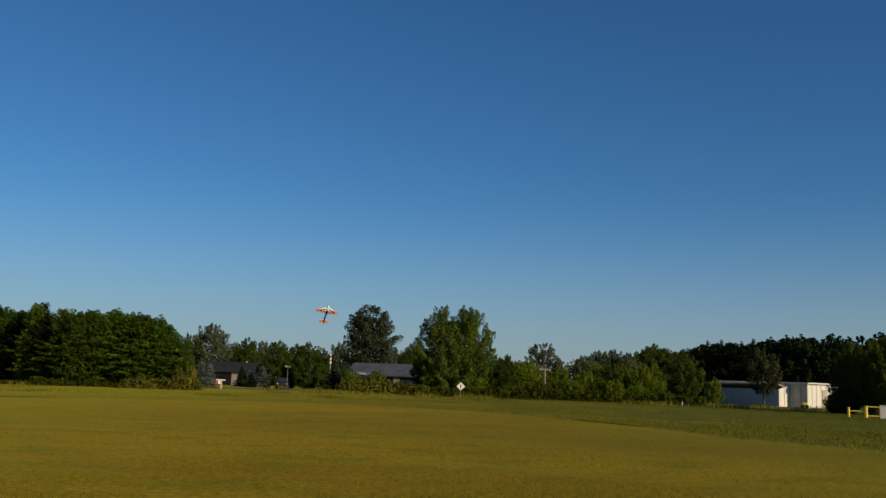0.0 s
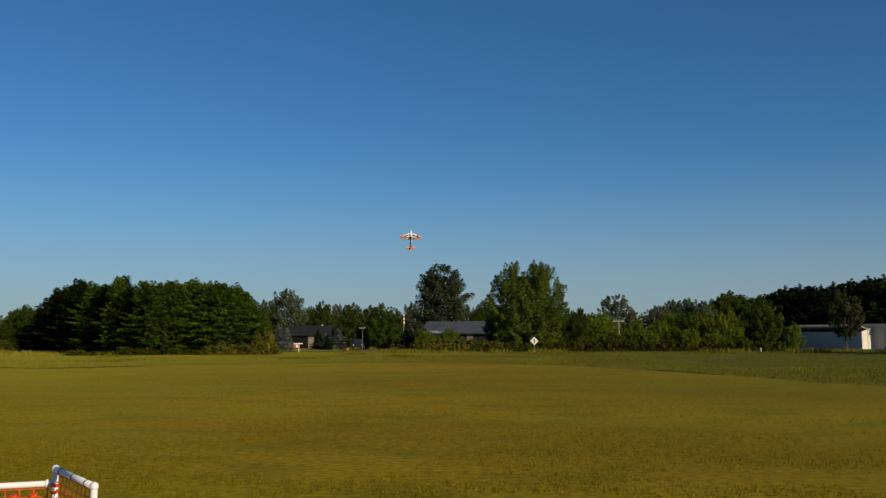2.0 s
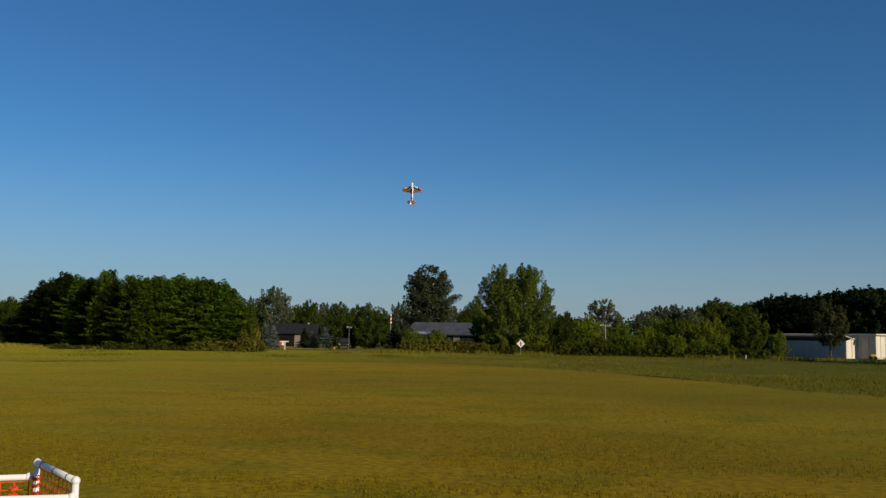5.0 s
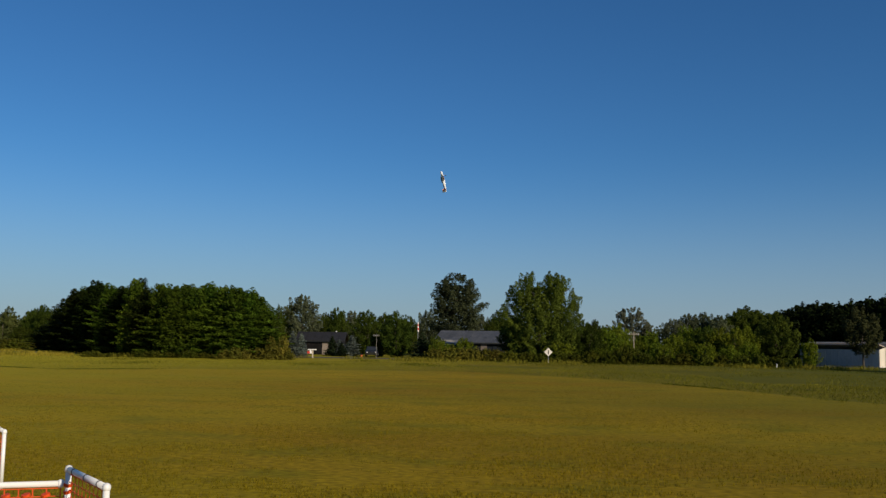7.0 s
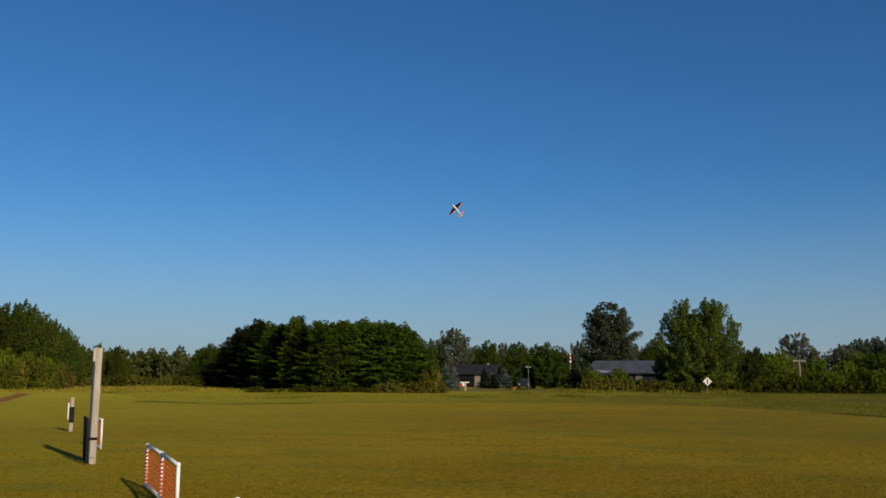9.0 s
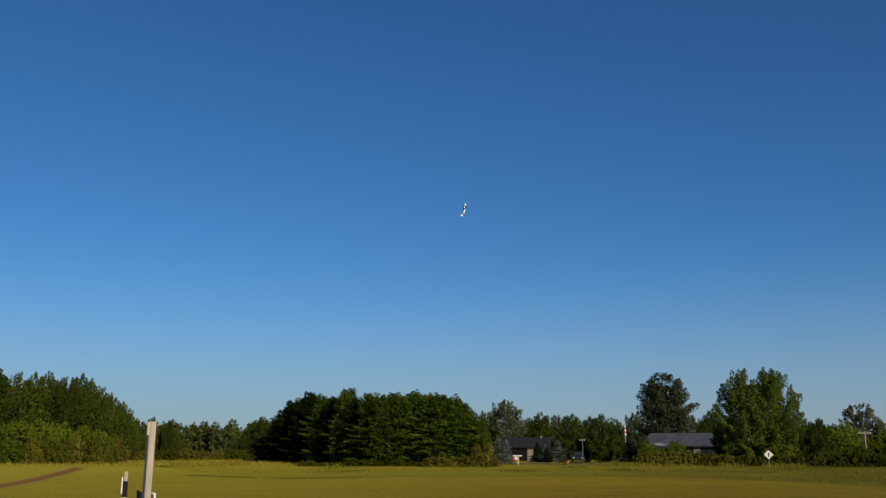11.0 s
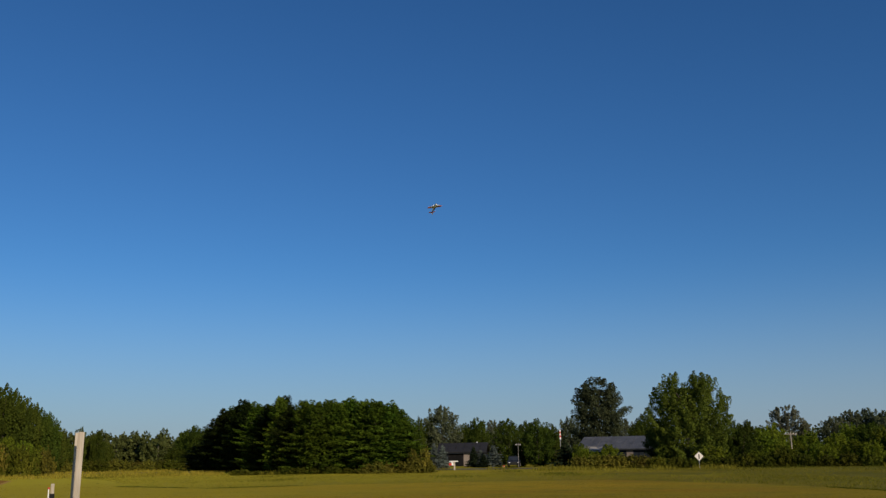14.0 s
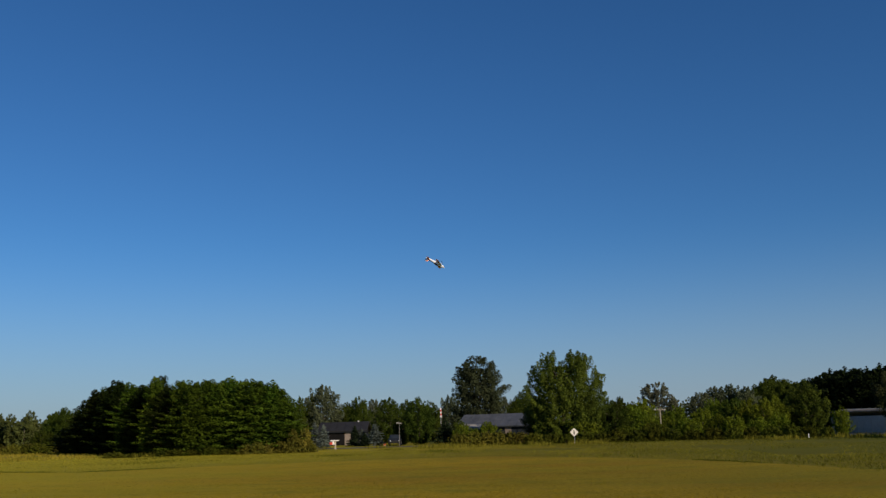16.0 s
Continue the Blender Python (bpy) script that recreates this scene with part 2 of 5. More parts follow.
def cloud(name, verts, faces, mat, parent=None, label=""):
    """A mesh from arrays that were worked out."""
    me = bpy.data.meshes.new(name)
    me.from_pydata(verts.tolist(), [], faces.tolist())
    me.materials.append(mat)
    ob = new(name, me)
    ob.parent = parent
    return tagged(ob, label)


def box(bm, centre, size, bevel=0.0, m=Matrix()):
    r = bmesh.ops.create_cube(bm, size=1, matrix=m @ Matrix.Translation(centre) @ Matrix.Diagonal((*size, 1)))
    if bevel:
        edges = list({e for v in r["verts"] for e in v.link_edges})
        bmesh.ops.bevel(bm, geom=edges, offset=bevel, segments=2, affect="EDGES", profile=0.5)
    return bm


def tube(bm, a, b, r0, r1=None, sides=12, caps=True):
    a, b = Vector(a), Vector(b)
    m = Matrix.Translation((a + b) / 2) @ (b - a).to_track_quat("Z", "Y").to_matrix().to_4x4()
    bmesh.ops.create_cone(bm, cap_ends=caps, segments=sides, radius1=r0, radius2=r0 if r1 is None else r1, depth=(b - a).length, matrix=m)
    return bm


def ball(bm, centre, size, u=12, v=8, m=Matrix()):
    bmesh.ops.create_uvsphere(bm, u_segments=u, v_segments=v, radius=1, matrix=m @ Matrix.Translation(centre) @ Matrix.Diagonal((*size, 1)))
    return bm


def prism(bm, outline, y0, y1):
    """An outline in x and z, drawn out from y0 to y1."""
    a = [bm.verts.new((x, y0, z)) for x, z in outline]
    b = [bm.verts.new((x, y1, z)) for x, z in outline]
    bm.faces.new(a), bm.faces.new(b[::-1])
    for i in range(len(a)):
        j = (i + 1) % len(a)
        bm.faces.new((a[j], a[i], b[i], b[j]))
    return bm


# ---- ground ----
def field_edge(b):
    """How far the mown grass reaches at a bearing."""
    return float(np.interp(b, (-60, -44, -37, -33, -28, -18, -4, 7, 17, 30, 60), (120, 110, 100, 63, 55, 58, 60, 47, 35, 29, 24)))


def build_ground():
    bm = bmesh.new()
    far_rings = (1.0, 1.25, 1.6, 2.2, 4, 10, 26)
    bearings = list(range(-180, 181, 2))
    rows = []
    for b in bearings[:-1]:
        e = field_edge(b) if abs(b) < 60 else 60.0
        rs = [e * k for k in (0.1, 0.3, 0.6, 0.85)] + [e * k for k in far_rings]
        rows.append([bm.verts.new((r * math.sin(radians(b)), r * math.cos(radians(b)), 0.0)) for r in rs])
    hub = bm.verts.new((0, 0, 0))
    for i, row in enumerate(rows):
        nxt = rows[(i + 1) % len(rows)]
        bm.faces.new((hub, nxt[0], row[0]))
        for k in range(len(row) - 1):
            f = bm.faces.new((row[k], nxt[k], nxt[k + 1], row[k + 1]))
            f.material_index = 1 if k >= 4 else 0
    ob = part("ground", bm, MOWN)
    ob.data.materials.append(ROUGH)
    tagged(ob, "flat mown grass field with rough grass beyond", "ground", kind="structure")


def blades(name, places, height, width, mat, label, lean=0.5, seed=1):
    """One mesh of single grass blades, each a bent strip of two faces."""
    rng = np.random.default_rng(seed)
    n = len(places)
    h = height * rng.uniform(0.5, 1.25, n)
    a = rng.uniform(0, 2 * np.pi, n)
    side = np.stack([np.cos(a), np.sin(a), np.zeros(n)], 1) * (width * rng.uniform(0.6, 1.3, n))[:, None] / 2
    off = rng.normal(0, lean, (n, 2)) * h[:, None]
    base = np.column_stack([places, np.zeros(n)])
    mid = base + np.column_stack([off * 0.35, h * 0.6])
    tip = base + np.column_stack([off, h])
    v = np.stack([base - side, base + side, mid + side * 0.7, mid - side * 0.7, tip], 1).reshape(-1, 3)
    k = np.arange(n)[:, None] * 5
    me = bpy.data.meshes.new(name)
    faces = [tuple(r) for r in (k + [0, 1, 2, 3]).tolist()] + [tuple(r) for r in (k + [3, 2, 4]).tolist()]
    me.from_pydata(v.tolist(), [], faces)
    me.materials.append(mat)
    tagged(new(name, me), label, "grass", kind="stuff")


def scatter(n, b0, b1, near, far, rng, power=0.5):
    """Places spread over a fan; near and far are functions of the bearing."""
    b = rng.uniform(b0, b1, n)
    r0, r1 = np.array([near(x) for x in b]), np.array([far(x) for x in b])
    u = rng.uniform(0, 1, n) ** (1 / (2 * power) if power != 0.5 else 1)
    r = np.sqrt(r0 ** 2 + u * (r1 ** 2 - r0 ** 2))
    return np.column_stack([r * np.sin(np.radians(b)), r * np.cos(np.radians(b))])


def build_grass():
    rng = np.random.default_rng(3)
    # short lawn, thick near the camera and thinning out evenly
    n = 260000
    r, b = 6.0 * (75.0 / 6.0) ** rng.uniform(0, 1, n), np.radians(rng.uniform(-50, 32, n))
    near = np.column_stack([r * np.sin(b), r * np.cos(b)])
    keep = r < np.array([field_edge(x) for x in np.degrees(b)]) + 2
    worn = np.array([noise.noise(Vector((x * 0.22, y * 0.5, 3))) + 0.6 * noise.noise(Vector((x * 1.1, y * 1.7, 8))) for x, y in near])
    keep &= worn + rng.normal(0, 0.12, n) > -0.12
    keep &= rng.uniform(0, 1, n) > near[:, 0] / 14
    blades("mown_grass", near[keep], 0.029, 0.011, BLADE, "short mown grass, dry and yellowish green", seed=5)
    # the rough meadow, uneven in height
    meadow = np.concatenate([
        scatter(36000, -33, 34, lambda b: field_edge(b) + 3.5 * noise.noise(Vector((b * 1.7, 0, 0))), lambda b: field_edge(b) * 1.3 + 5, rng),
        scatter(90000, -36, 34, lambda b: field_edge(b) * 1.2, lambda b: 106, rng)])
    wave = np.array([noise.noise(Vector((x * 0.12, y * 0.06, 0))) for x, y in meadow])
    green = meadow[:, 0] + 40 * wave + rng.normal(0, 10, len(meadow)) > 12
    blades("meadow_grass", meadow[green & (wave > -0.2)], 0.085, 0.022, TALL, "uncut green meadow grass near the shed", 0.4, seed=6)
    blades("dry_meadow_grass", meadow[~green & (wave > -0.3)], 0.075, 0.022, DRY, "uncut straw-coloured meadow grass", 0.4, seed=11)
    wave = np.array([noise.noise(Vector((x * 0.16, y * 0.09, 4))) for x, y in meadow])
    blades("weeds", meadow[wave + rng.normal(0, 0.15, len(meadow)) > 0.62], 0.15, 0.035, LEAF["green_bush"], "darker clumps of weeds in the meadow", 0.35, seed=9)
    # the left fringe's dark leaf colour paints the shadow line at the mown edge
    for count, b0, b1, name in ((3000, 8, 18, "dark fringe of grass where the mower turned"), (5200, -34, -19, "uncut grass fringe, darkened as the shadow line along the mown field")):
        edge = scatter(count, b0, b1, lambda b: field_edge(b) - 0.3 + 0.5 * noise.noise(Vector((b * 3, 2, 0))), lambda b: field_edge(b) + 0.35 + 0.5 * noise.noise(Vector((b * 3, 2, 0))), rng)
        edge = edge[np.array([noise.noise(Vector((x * 0.15, y * 0.1, 9))) for x, y in edge]) + rng.normal(0, 0.1, len(edge)) > 0.0]
        blades("edge_grass", edge, 0.05, 0.03, LEAF["green_bush"], name, 0.4, seed=10)
    tall = scatter(14000, -34, 26, lambda b: 92, lambda b: 106, rng)
    wave = np.array([noise.noise(Vector((x * 0.2, y * 0.1, 7))) for x, y in tall])
    blades("reed_grass", tall[wave > 0.1], 0.42, 0.06, DRY, "tall dry grass and weeds along the road", 0.25, seed=7)
    far = scatter(16000, -44, -27, lambda b: 95, lambda b: 190, rng)
    blades("far_meadow_grass", far, 0.30, 0.08, DRY, "tall straw-coloured grass before the far wood", 0.3, seed=8)


def smooth_line(points, n):
    """Even places along a bent line."""
    t = np.linspace(0, 1, len(points))
    k = np.linspace(0, 1, n)
    c = [np.poly1d(np.polyfit(t, [p[a] for p in points], 2))(k) for a in (0, 1)]
    return [Vector((x, y, 0)) for x, y in zip(*c)]


def strip(name, left, right, mat, label, z):
    bm = bmesh.new()
    prev = None
    for i, (a, b) in enumerate(zip(left, right)):
        d = (b - a).normalized() * 0.12 * noise.noise(Vector((i * 0.6, z * 900, 0)))
        row = [bm.verts.new(a - d + Vector((0, 0, z))), bm.verts.new(b + d + Vector((0, 0, z)))]
        if prev:
            bm.faces.new((prev[0], row[0], row[1], prev[1]))
        prev = row
    tagged(part(name, bm, mat), label, "track", kind="structure")


def build_tracks():
    """A worn strip of bare soil across the mown field, with a paler rut on each side."""
    far = smooth_line([(-29.5, 28.0), (-33.2, 35.2), (-37.7, 42.5), (-47.2, 55.3), (-60.0, 74.1)], 40)
    near = smooth_line([(-27.5, 26.0), (-31.2, 33.2), (-33.6, 38.2), (-39.9, 47.8), (-57.3, 72.3)], 40)
    strip("dirt_track", far, near, DIRT, "worn bare dirt track in the grass", 0.006)
    for side in (far, near):
        out = [p + Vector((0.10, 0.12, 0)) for p in side]
        inn = [p - Vector((0.10, 0.12, 0)) for p in side]
        strip("wheel_rut", out, inn, RUT, "pale dry wheel rut beside the track", 0.012)


def build_road():
    bm = bmesh.new()
    box(bm, (0, 0, 0), (240, 5.5, 0.08), 0.02, pose(8, 109, 0, 0, 0, 2))
    tagged(part("road", bm, ASPHALT), "narrow asphalt road beyond the meadow", "road", kind="structure")


# ---- trees ----
def bough_crown(h, w, base, profile, boughs, leaves, leaf, seed, rise=(0.2, 0.9, 1.0), length=0.2, fat=0.35, flat=1.0, layers=0, ragged=0.2, fill=0.2):
    """Leaves set along tapering boughs, whose tips give the crown its uneven outline."""
    rng = np.random.default_rng(seed)
    u = (rng.permutation(boughs) + rng.uniform(0, 1, boughs)) / boughs
    if layers:
        u = (np.round(u * layers) + rng.normal(0, 0.13, boughs)) / layers
    u = np.clip(u, 0.0, 0.99)
    wide = np.array([profile(x) for x in u])
    out = np.sqrt(rng.uniform(0.15, 1, boughs))
    ang = np.arange(boughs) * 2.39996 + rng.normal(0, 0.35, boughs)
    r = wide * w / 2 * out
    up = rise[0] + (rise[1] - rise[0]) * np.maximum(u ** rise[2], (1 - out) * 1.4) + rng.normal(0, 0.08, boughs)
    d = np.column_stack([np.cos(ang) * (1 - np.abs(up)), np.sin(ang) * (1 - np.abs(up)), up])
    d /= np.linalg.norm(d, axis=1)[:, None]
    size = length * h * rng.uniform(0.7, 1.2, boughs) * (0.45 + 0.55 * wide)
    tip = np.column_stack([r * np.cos(ang), r * np.sin(ang), base + u * (h - base)])
    tip += d * (size * ragged * rng.uniform(-0.6, 1, boughs))[:, None]
    which = rng.choice(boughs, leaves, p=size ** 1.6 / (size ** 1.6).sum())
    k = rng.uniform(0, 1, leaves) ** 0.85
    across = rng.normal(0, 1, (leaves, 3))
    across -= d[which] * (across * d[which]).sum(1)[:, None]
    across /= np.linalg.norm(across, axis=1)[:, None]
    girth = fat * size[which] * np.sin(np.pi * (0.14 + 0.8 * k)) ** 0.75 * rng.uniform(0.05, 1.1, leaves) ** 0.45
    pos = tip[which] - d[which] * (size[which] * (1 - k))[:, None] + across * girth[:, None] * [1, 1, flat]
    s = leaf * rng.uniform(0.55, 1.25, leaves)
    deep = int(leaves * fill)
    if deep:
        uu = rng.uniform(0.02, 0.9, deep)
        rr = np.array([profile(x) for x in uu]) * w / 2 * 0.7 * np.sqrt(rng.uniform(0, 1, deep))
        aa = rng.uniform(0, 2 * np.pi, deep)
        pos[:deep] = np.column_stack([rr * np.cos(aa), rr * np.sin(aa), base + uu * (h - base) * 0.92])
        s[:deep] *= 1.6
    pos[:, 2] = np.maximum(pos[:, 2], 0.1)
    nrm = across * 0.9 + d[which] * 0.3 + [0, 0, 0.25] + rng.normal(0, 0.4, (leaves, 3))
    nrm /= np.linalg.norm(nrm, axis=1)[:, None]
    t1 = np.cross(nrm, rng.normal(0, 1, (leaves, 3)))
    t1 /= np.linalg.norm(t1, axis=1)[:, None]
    t2 = np.cross(nrm, t1)
    s = s[:, None]
    v = np.stack([pos - t1 * s * 0.62, pos + t2 * s * 0.36, pos + t1 * s * 0.62, pos - t2 * s * 0.36], 1).reshape(-1, 3)
    return v, np.arange(leaves * 4).reshape(-1, 4)


def trunk_mesh(h, w, base, r, limbs, seed, leader=0.85):
    rng = random.Random(seed)
    bm = bmesh.new()
    p, steps = Vector((0, 0, -0.05)), 5
    pts = [p]
    for i in range(1, steps + 1):
        pts.append(Vector((rng.uniform(-1, 1) * w * 0.015 * i, rng.uniform(-1, 1) * w * 0.015 * i, h * leader * i / steps)))
    for i in range(steps):
        tube(bm, pts[i], pts[i + 1], r * (1.15 - i / steps), r * (1.15 - (i + 1) / steps) + 0.01, 7, False)
    for i in range(limbs):
        z = base + (h * leader - base) * rng.uniform(0.0, 0.85)
        a = rng.uniform(0, 6.283)
        reach = w * rng.uniform(0.22, 0.38)
        s = Vector((0, 0, z))
        e = s + Vector((math.cos(a) * reach, math.sin(a) * reach, reach * rng.uniform(0.3, 0.9)))
        tube(bm, s, e, r * 0.35, r * 0.08, 5, False)
    return bm


def dome(x):
    return math.sqrt(max(0.0, 1 - (1.75 * x - 0.75) ** 2)) if x > 0.43 else 0.72 + 0.65 * x


def oval(x):
    return math.sqrt(max(0.02, 1 - (2 * x - 0.95) ** 2 * 0.95))


def cone(x):
    return (1 - x) ** 0.85 + 0.05


def column(x):
    return (1 - max(0, x - 0.45) / 0.55 * 0.78) * (0.85 + 0.15 * min(1, x / 0.2))


def barrel(x):
    return max(0.0, 1 - abs(1.9 * x - 0.9) ** 3.4) ** 0.5 if x > 0.47 else 0.82 + 0.38 * x


def shoulders(x):
    return float(np.interp(x, (0, 0.2, 0.5, 0.72, 0.88, 1.0), (0.98, 1.0, 1.0, 0.92, 0.72, 0.4)))


def mound(x):
    return math.sqrt(max(0.05, 1 - x * x))


# kind: name, height, width, crown base, outline, leaves, leaf size, trunk radius, limbs, label
KINDS = {
    "pine": ("pine_tree", 12, 4.0, 0.2, column, 17000, 0.20, 0.14, 10, "tall green pine in a dense planted stand"),
    "dark_pine": ("pine_tree", 12, 4.0, 0.2, column, 17000, 0.20, 0.14, 10, "pine on the sunless end of the stand, shade painted into its needles"),
    "cottonwood": ("cottonwood_tree", 10.8, 5.6, 1.2, barrel, 26000, 0.17, 0.26, 12, "tall grey-green poplar with an oval crown"),
    "maple": ("maple_tree", 10.6, 9.6, 0.5, shoulders, 64000, 0.16, 0.32, 16, "broad bright green tree with a ragged full crown"),
    "broadleaf": ("broadleaf_tree", 8, 5.5, 0.4, oval, 18000, 0.165, 0.16, 8, "rounded green broadleaf tree among others"),
    "sparse_tree": ("sparse_tree", 9, 6.3, 2.2, dome, 13000, 0.20, 0.2, 14, "thin-crowned grey-green tree on a bare trunk"),
    "blue_spruce": ("blue_spruce", 4, 2.6, 0.1, cone, 4200, 0.14, 0.08, 6, "blue-grey spruce with a pointed top"),
    "dark_spruce": ("dark_spruce", 4, 3.0, 0.1, cone, 4200, 0.15, 0.08, 6, "dark green spruce with drooping boughs"),
    "young_tree": ("young_tree", 4.5, 3.6, 0.1, oval, 8000, 0.14, 0.08, 8, "young yellow-green tree in a thicket"),
    "wood_tree": ("wood_tree", 11, 7.5, 0.3, oval, 6000, 0.40, 0.2, 6, "dark green tree of a dense wood, shade painted into its leaves"),
    "grey_tree": ("grey_green_tree", 8, 5.5, 0.5, dome, 15000, 0.18, 0.16, 8, "rounded grey-green tree behind the thicket"),
    "lone_tree": ("lone_tree", 6.8, 4.4, 2.0, oval, 6500, 0.17, 0.09, 9, "slim-trunked olive green tree before the shed"),
    "golden_bush": ("golden_bush", 1.8, 2.3, 0.0, mound, 2800, 0.13, 0.03, 6, "low golden-green bush on the field edge"),
    "green_bush": ("green_bush", 1.8, 2.4, 0.0, mound, 2800, 0.14, 0.03, 6, "low green bush on the field edge"),
}
# boughs: how many, their rise (low, high, power), length, girth, flatness, layers, raggedness, inner leaves
BOUGHS = {
    "pine": (170, (0.02, 1.0, 2.2), 0.16, 0.27, 0.5, 12, 0.6, 0.12),
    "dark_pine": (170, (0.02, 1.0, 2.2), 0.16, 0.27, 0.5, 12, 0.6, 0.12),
    "cottonwood": (230, (0.25, 0.85, 1.0), 0.13, 0.32, 1.0, 0, 0.5, 0.2),
    "maple": (300, (0.25, 0.95, 0.8), 0.17, 0.25, 1.0, 0, 0.6, 0.16),
    "broadleaf": (140, (0.2, 0.95, 0.9), 0.18, 0.29, 1.0, 0, 0.4, 0.15),
    "sparse_tree": (110, (0.15, 0.8, 1.0), 0.14, 0.30, 0.8, 0, 0.4, 0.0),
    "blue_spruce": (90, (-0.12, 0.95, 5.0), 0.26, 0.24, 0.4, 9, 0.25, 0.15),
    "dark_spruce": (90, (-0.15, 0.95, 5.0), 0.28, 0.24, 0.4, 8, 0.25, 0.15),
    "young_tree": (90, (0.45, 0.95, 0.8), 0.25, 0.21, 1.0, 0, 0.5, 0.15),
    "wood_tree": (110, (0.15, 0.9, 1.0), 0.19, 0.38, 0.9, 0, 0.4, 0.15),
    "grey_tree": (160, (0.2, 0.9, 1.0), 0.15, 0.31, 1.0, 0, 0.4, 0.12),
    "lone_tree": (60, (0.3, 0.9, 0.9), 0.20, 0.30, 1.0, 0, 0.4, 0.05),
    "golden_bush": (60, (0.35, 0.95, 0.8), 0.42, 0.22, 1.0, 0, 0.5, 0.15),
    "green_bush": (60, (0.35, 0.95, 0.8), 0.40, 0.24, 1.0, 0, 0.5, 0.15),
}
STOCK, COUNT = {}, {}
shuffle = random.Random(11)


def tree_stock(kind, seed):
    name, h, w, base, outline, leaves, leaf, r, limbs, label = KINDS[kind]
    ob = thing(name, label, "bush" if "bush" in kind else "tree", group=name.replace("_", " ") + "s")
    part("trunk", trunk_mesh(h, w, base, r, limbs, seed), BARK, ob)
    boughs, *shape = BOUGHS[kind]
    v, f = bough_crown(h, w, base, outline, boughs, leaves, leaf, seed, *shape)
    cloud("crown", v, f, LEAF[kind], ob)
    return ob


def plant(kind, bearing, distance, height, width):
    """A tree of that kind; its first few have shapes of their own, later ones share them, turned and stretched."""
    h0, w0 = KINDS[kind][1], KINDS[kind][2]
    i = COUNT[kind] = COUNT.get(kind, -1) + 1
    stock = STOCK.setdefault(kind, [])
    shapes = 1 if kind in ("maple", "cottonwood", "sparse_tree", "lone_tree") else 3
    p = spot(bearing, distance)
    m = pose(p.x, p.y, 0, 0, 0, shuffle.uniform(0, 360))
    if len(stock) < shapes:
        ob = tree_stock(kind, 20 + i * 7 + len(kind))
        ob.matrix_basis = m
        stock.append(ob)
    else:
        ob = copy_thing(stock[i % shapes], m)
    ob.scale = (width / w0 * 1.1, width / w0 * 1.1, height / h0)
    return ob


def far_wood():
    """The far wood that closes the view: many crowns on pale trunks."""
    rng = random.Random(5)
    vs, fs, count = [], [], 0
    bm = bmesh.new()
    for i in range(330):
        b = rng.uniform(-62, 45) if i < 210 else rng.uniform(-38, -24)
        d = rng.uniform(275, 330) if b < -14 else rng.uniform(235, 300)
        h = rng.uniform(7.5, 10.5) if b < -14 else rng.uniform(6.5, 9.5)
        p = spot(b, d)
        v, f = bough_crown(h, rng.uniform(4.5, 7), 0.8, oval, 24, 640, 0.62, i, (0.3, 0.95, 0.8), 0.22, 0.3)
        vs.append(v + np.array([p.x, p.y, 0]))
        fs.append(f + count)
        count += len(v)
        tube(bm, p, p + Vector((0, 0, h * 0.7)), 0.16, 0.08, 5, False)
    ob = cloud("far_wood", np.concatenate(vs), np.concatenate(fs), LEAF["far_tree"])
    tagged(ob, "far green wood along the horizon, distance haze painted into its leaves", "wood", kind="stuff")
    tagged(part("far_wood_trunks", bm, BARK), "pale trunks of the far wood", "wood", kind="stuff")


# ---- model aircraft ----
def wing_mesh(root, tip, span, sweep, thick, x0, vertical=False):
    """A tapered, rounded aerofoil from the root at x0 out to span; leading edge at y, trailing edge behind it."""
    bm = bmesh.new()
    profile = ((0.0, 0.0), (0.03, 0.45), (0.15, 0.9), (0.35, 1.0), (0.65, 0.65), (1.0, 0.06), (0.65, -0.65), (0.35, -1.0), (0.15, -0.9), (0.03, -0.45))
    rings = []
    for k in (0.0, 0.5, 0.94, 1.0):
        c = root + (tip - root) * k
        t = thick * (1 - 0.5 * k) * (0.35 if k == 1.0 else 1)
        c2 = c * (0.86 if k == 1.0 else 1)
        ring = []
        for u, s in profile:
            y = -sweep * k - u * c2 - (c - c2) / 2
            x, z = x0 + (span - x0) * k, s * t / 2
            ring.append(bm.verts.new((z, y, x) if vertical else (x, y, z)))
        rings.append(ring)
    for a, b in zip(rings, rings[1:]):
        for i in range(len(a)):
            j = (i + 1) % len(a)
            bm.faces.new((a[i], a[j], b[j], b[i]))
    bm.faces.new(rings[0]), bm.faces.new(rings[-1][::-1])
    return bm


def two_sided(ob):
    """Dark film on the faces that look down."""
    ob.data.materials.append(FILM_DARK)
    for p in ob.data.polygons:
        p.material_index = 1 if p.normal.z < -0.05 else 0


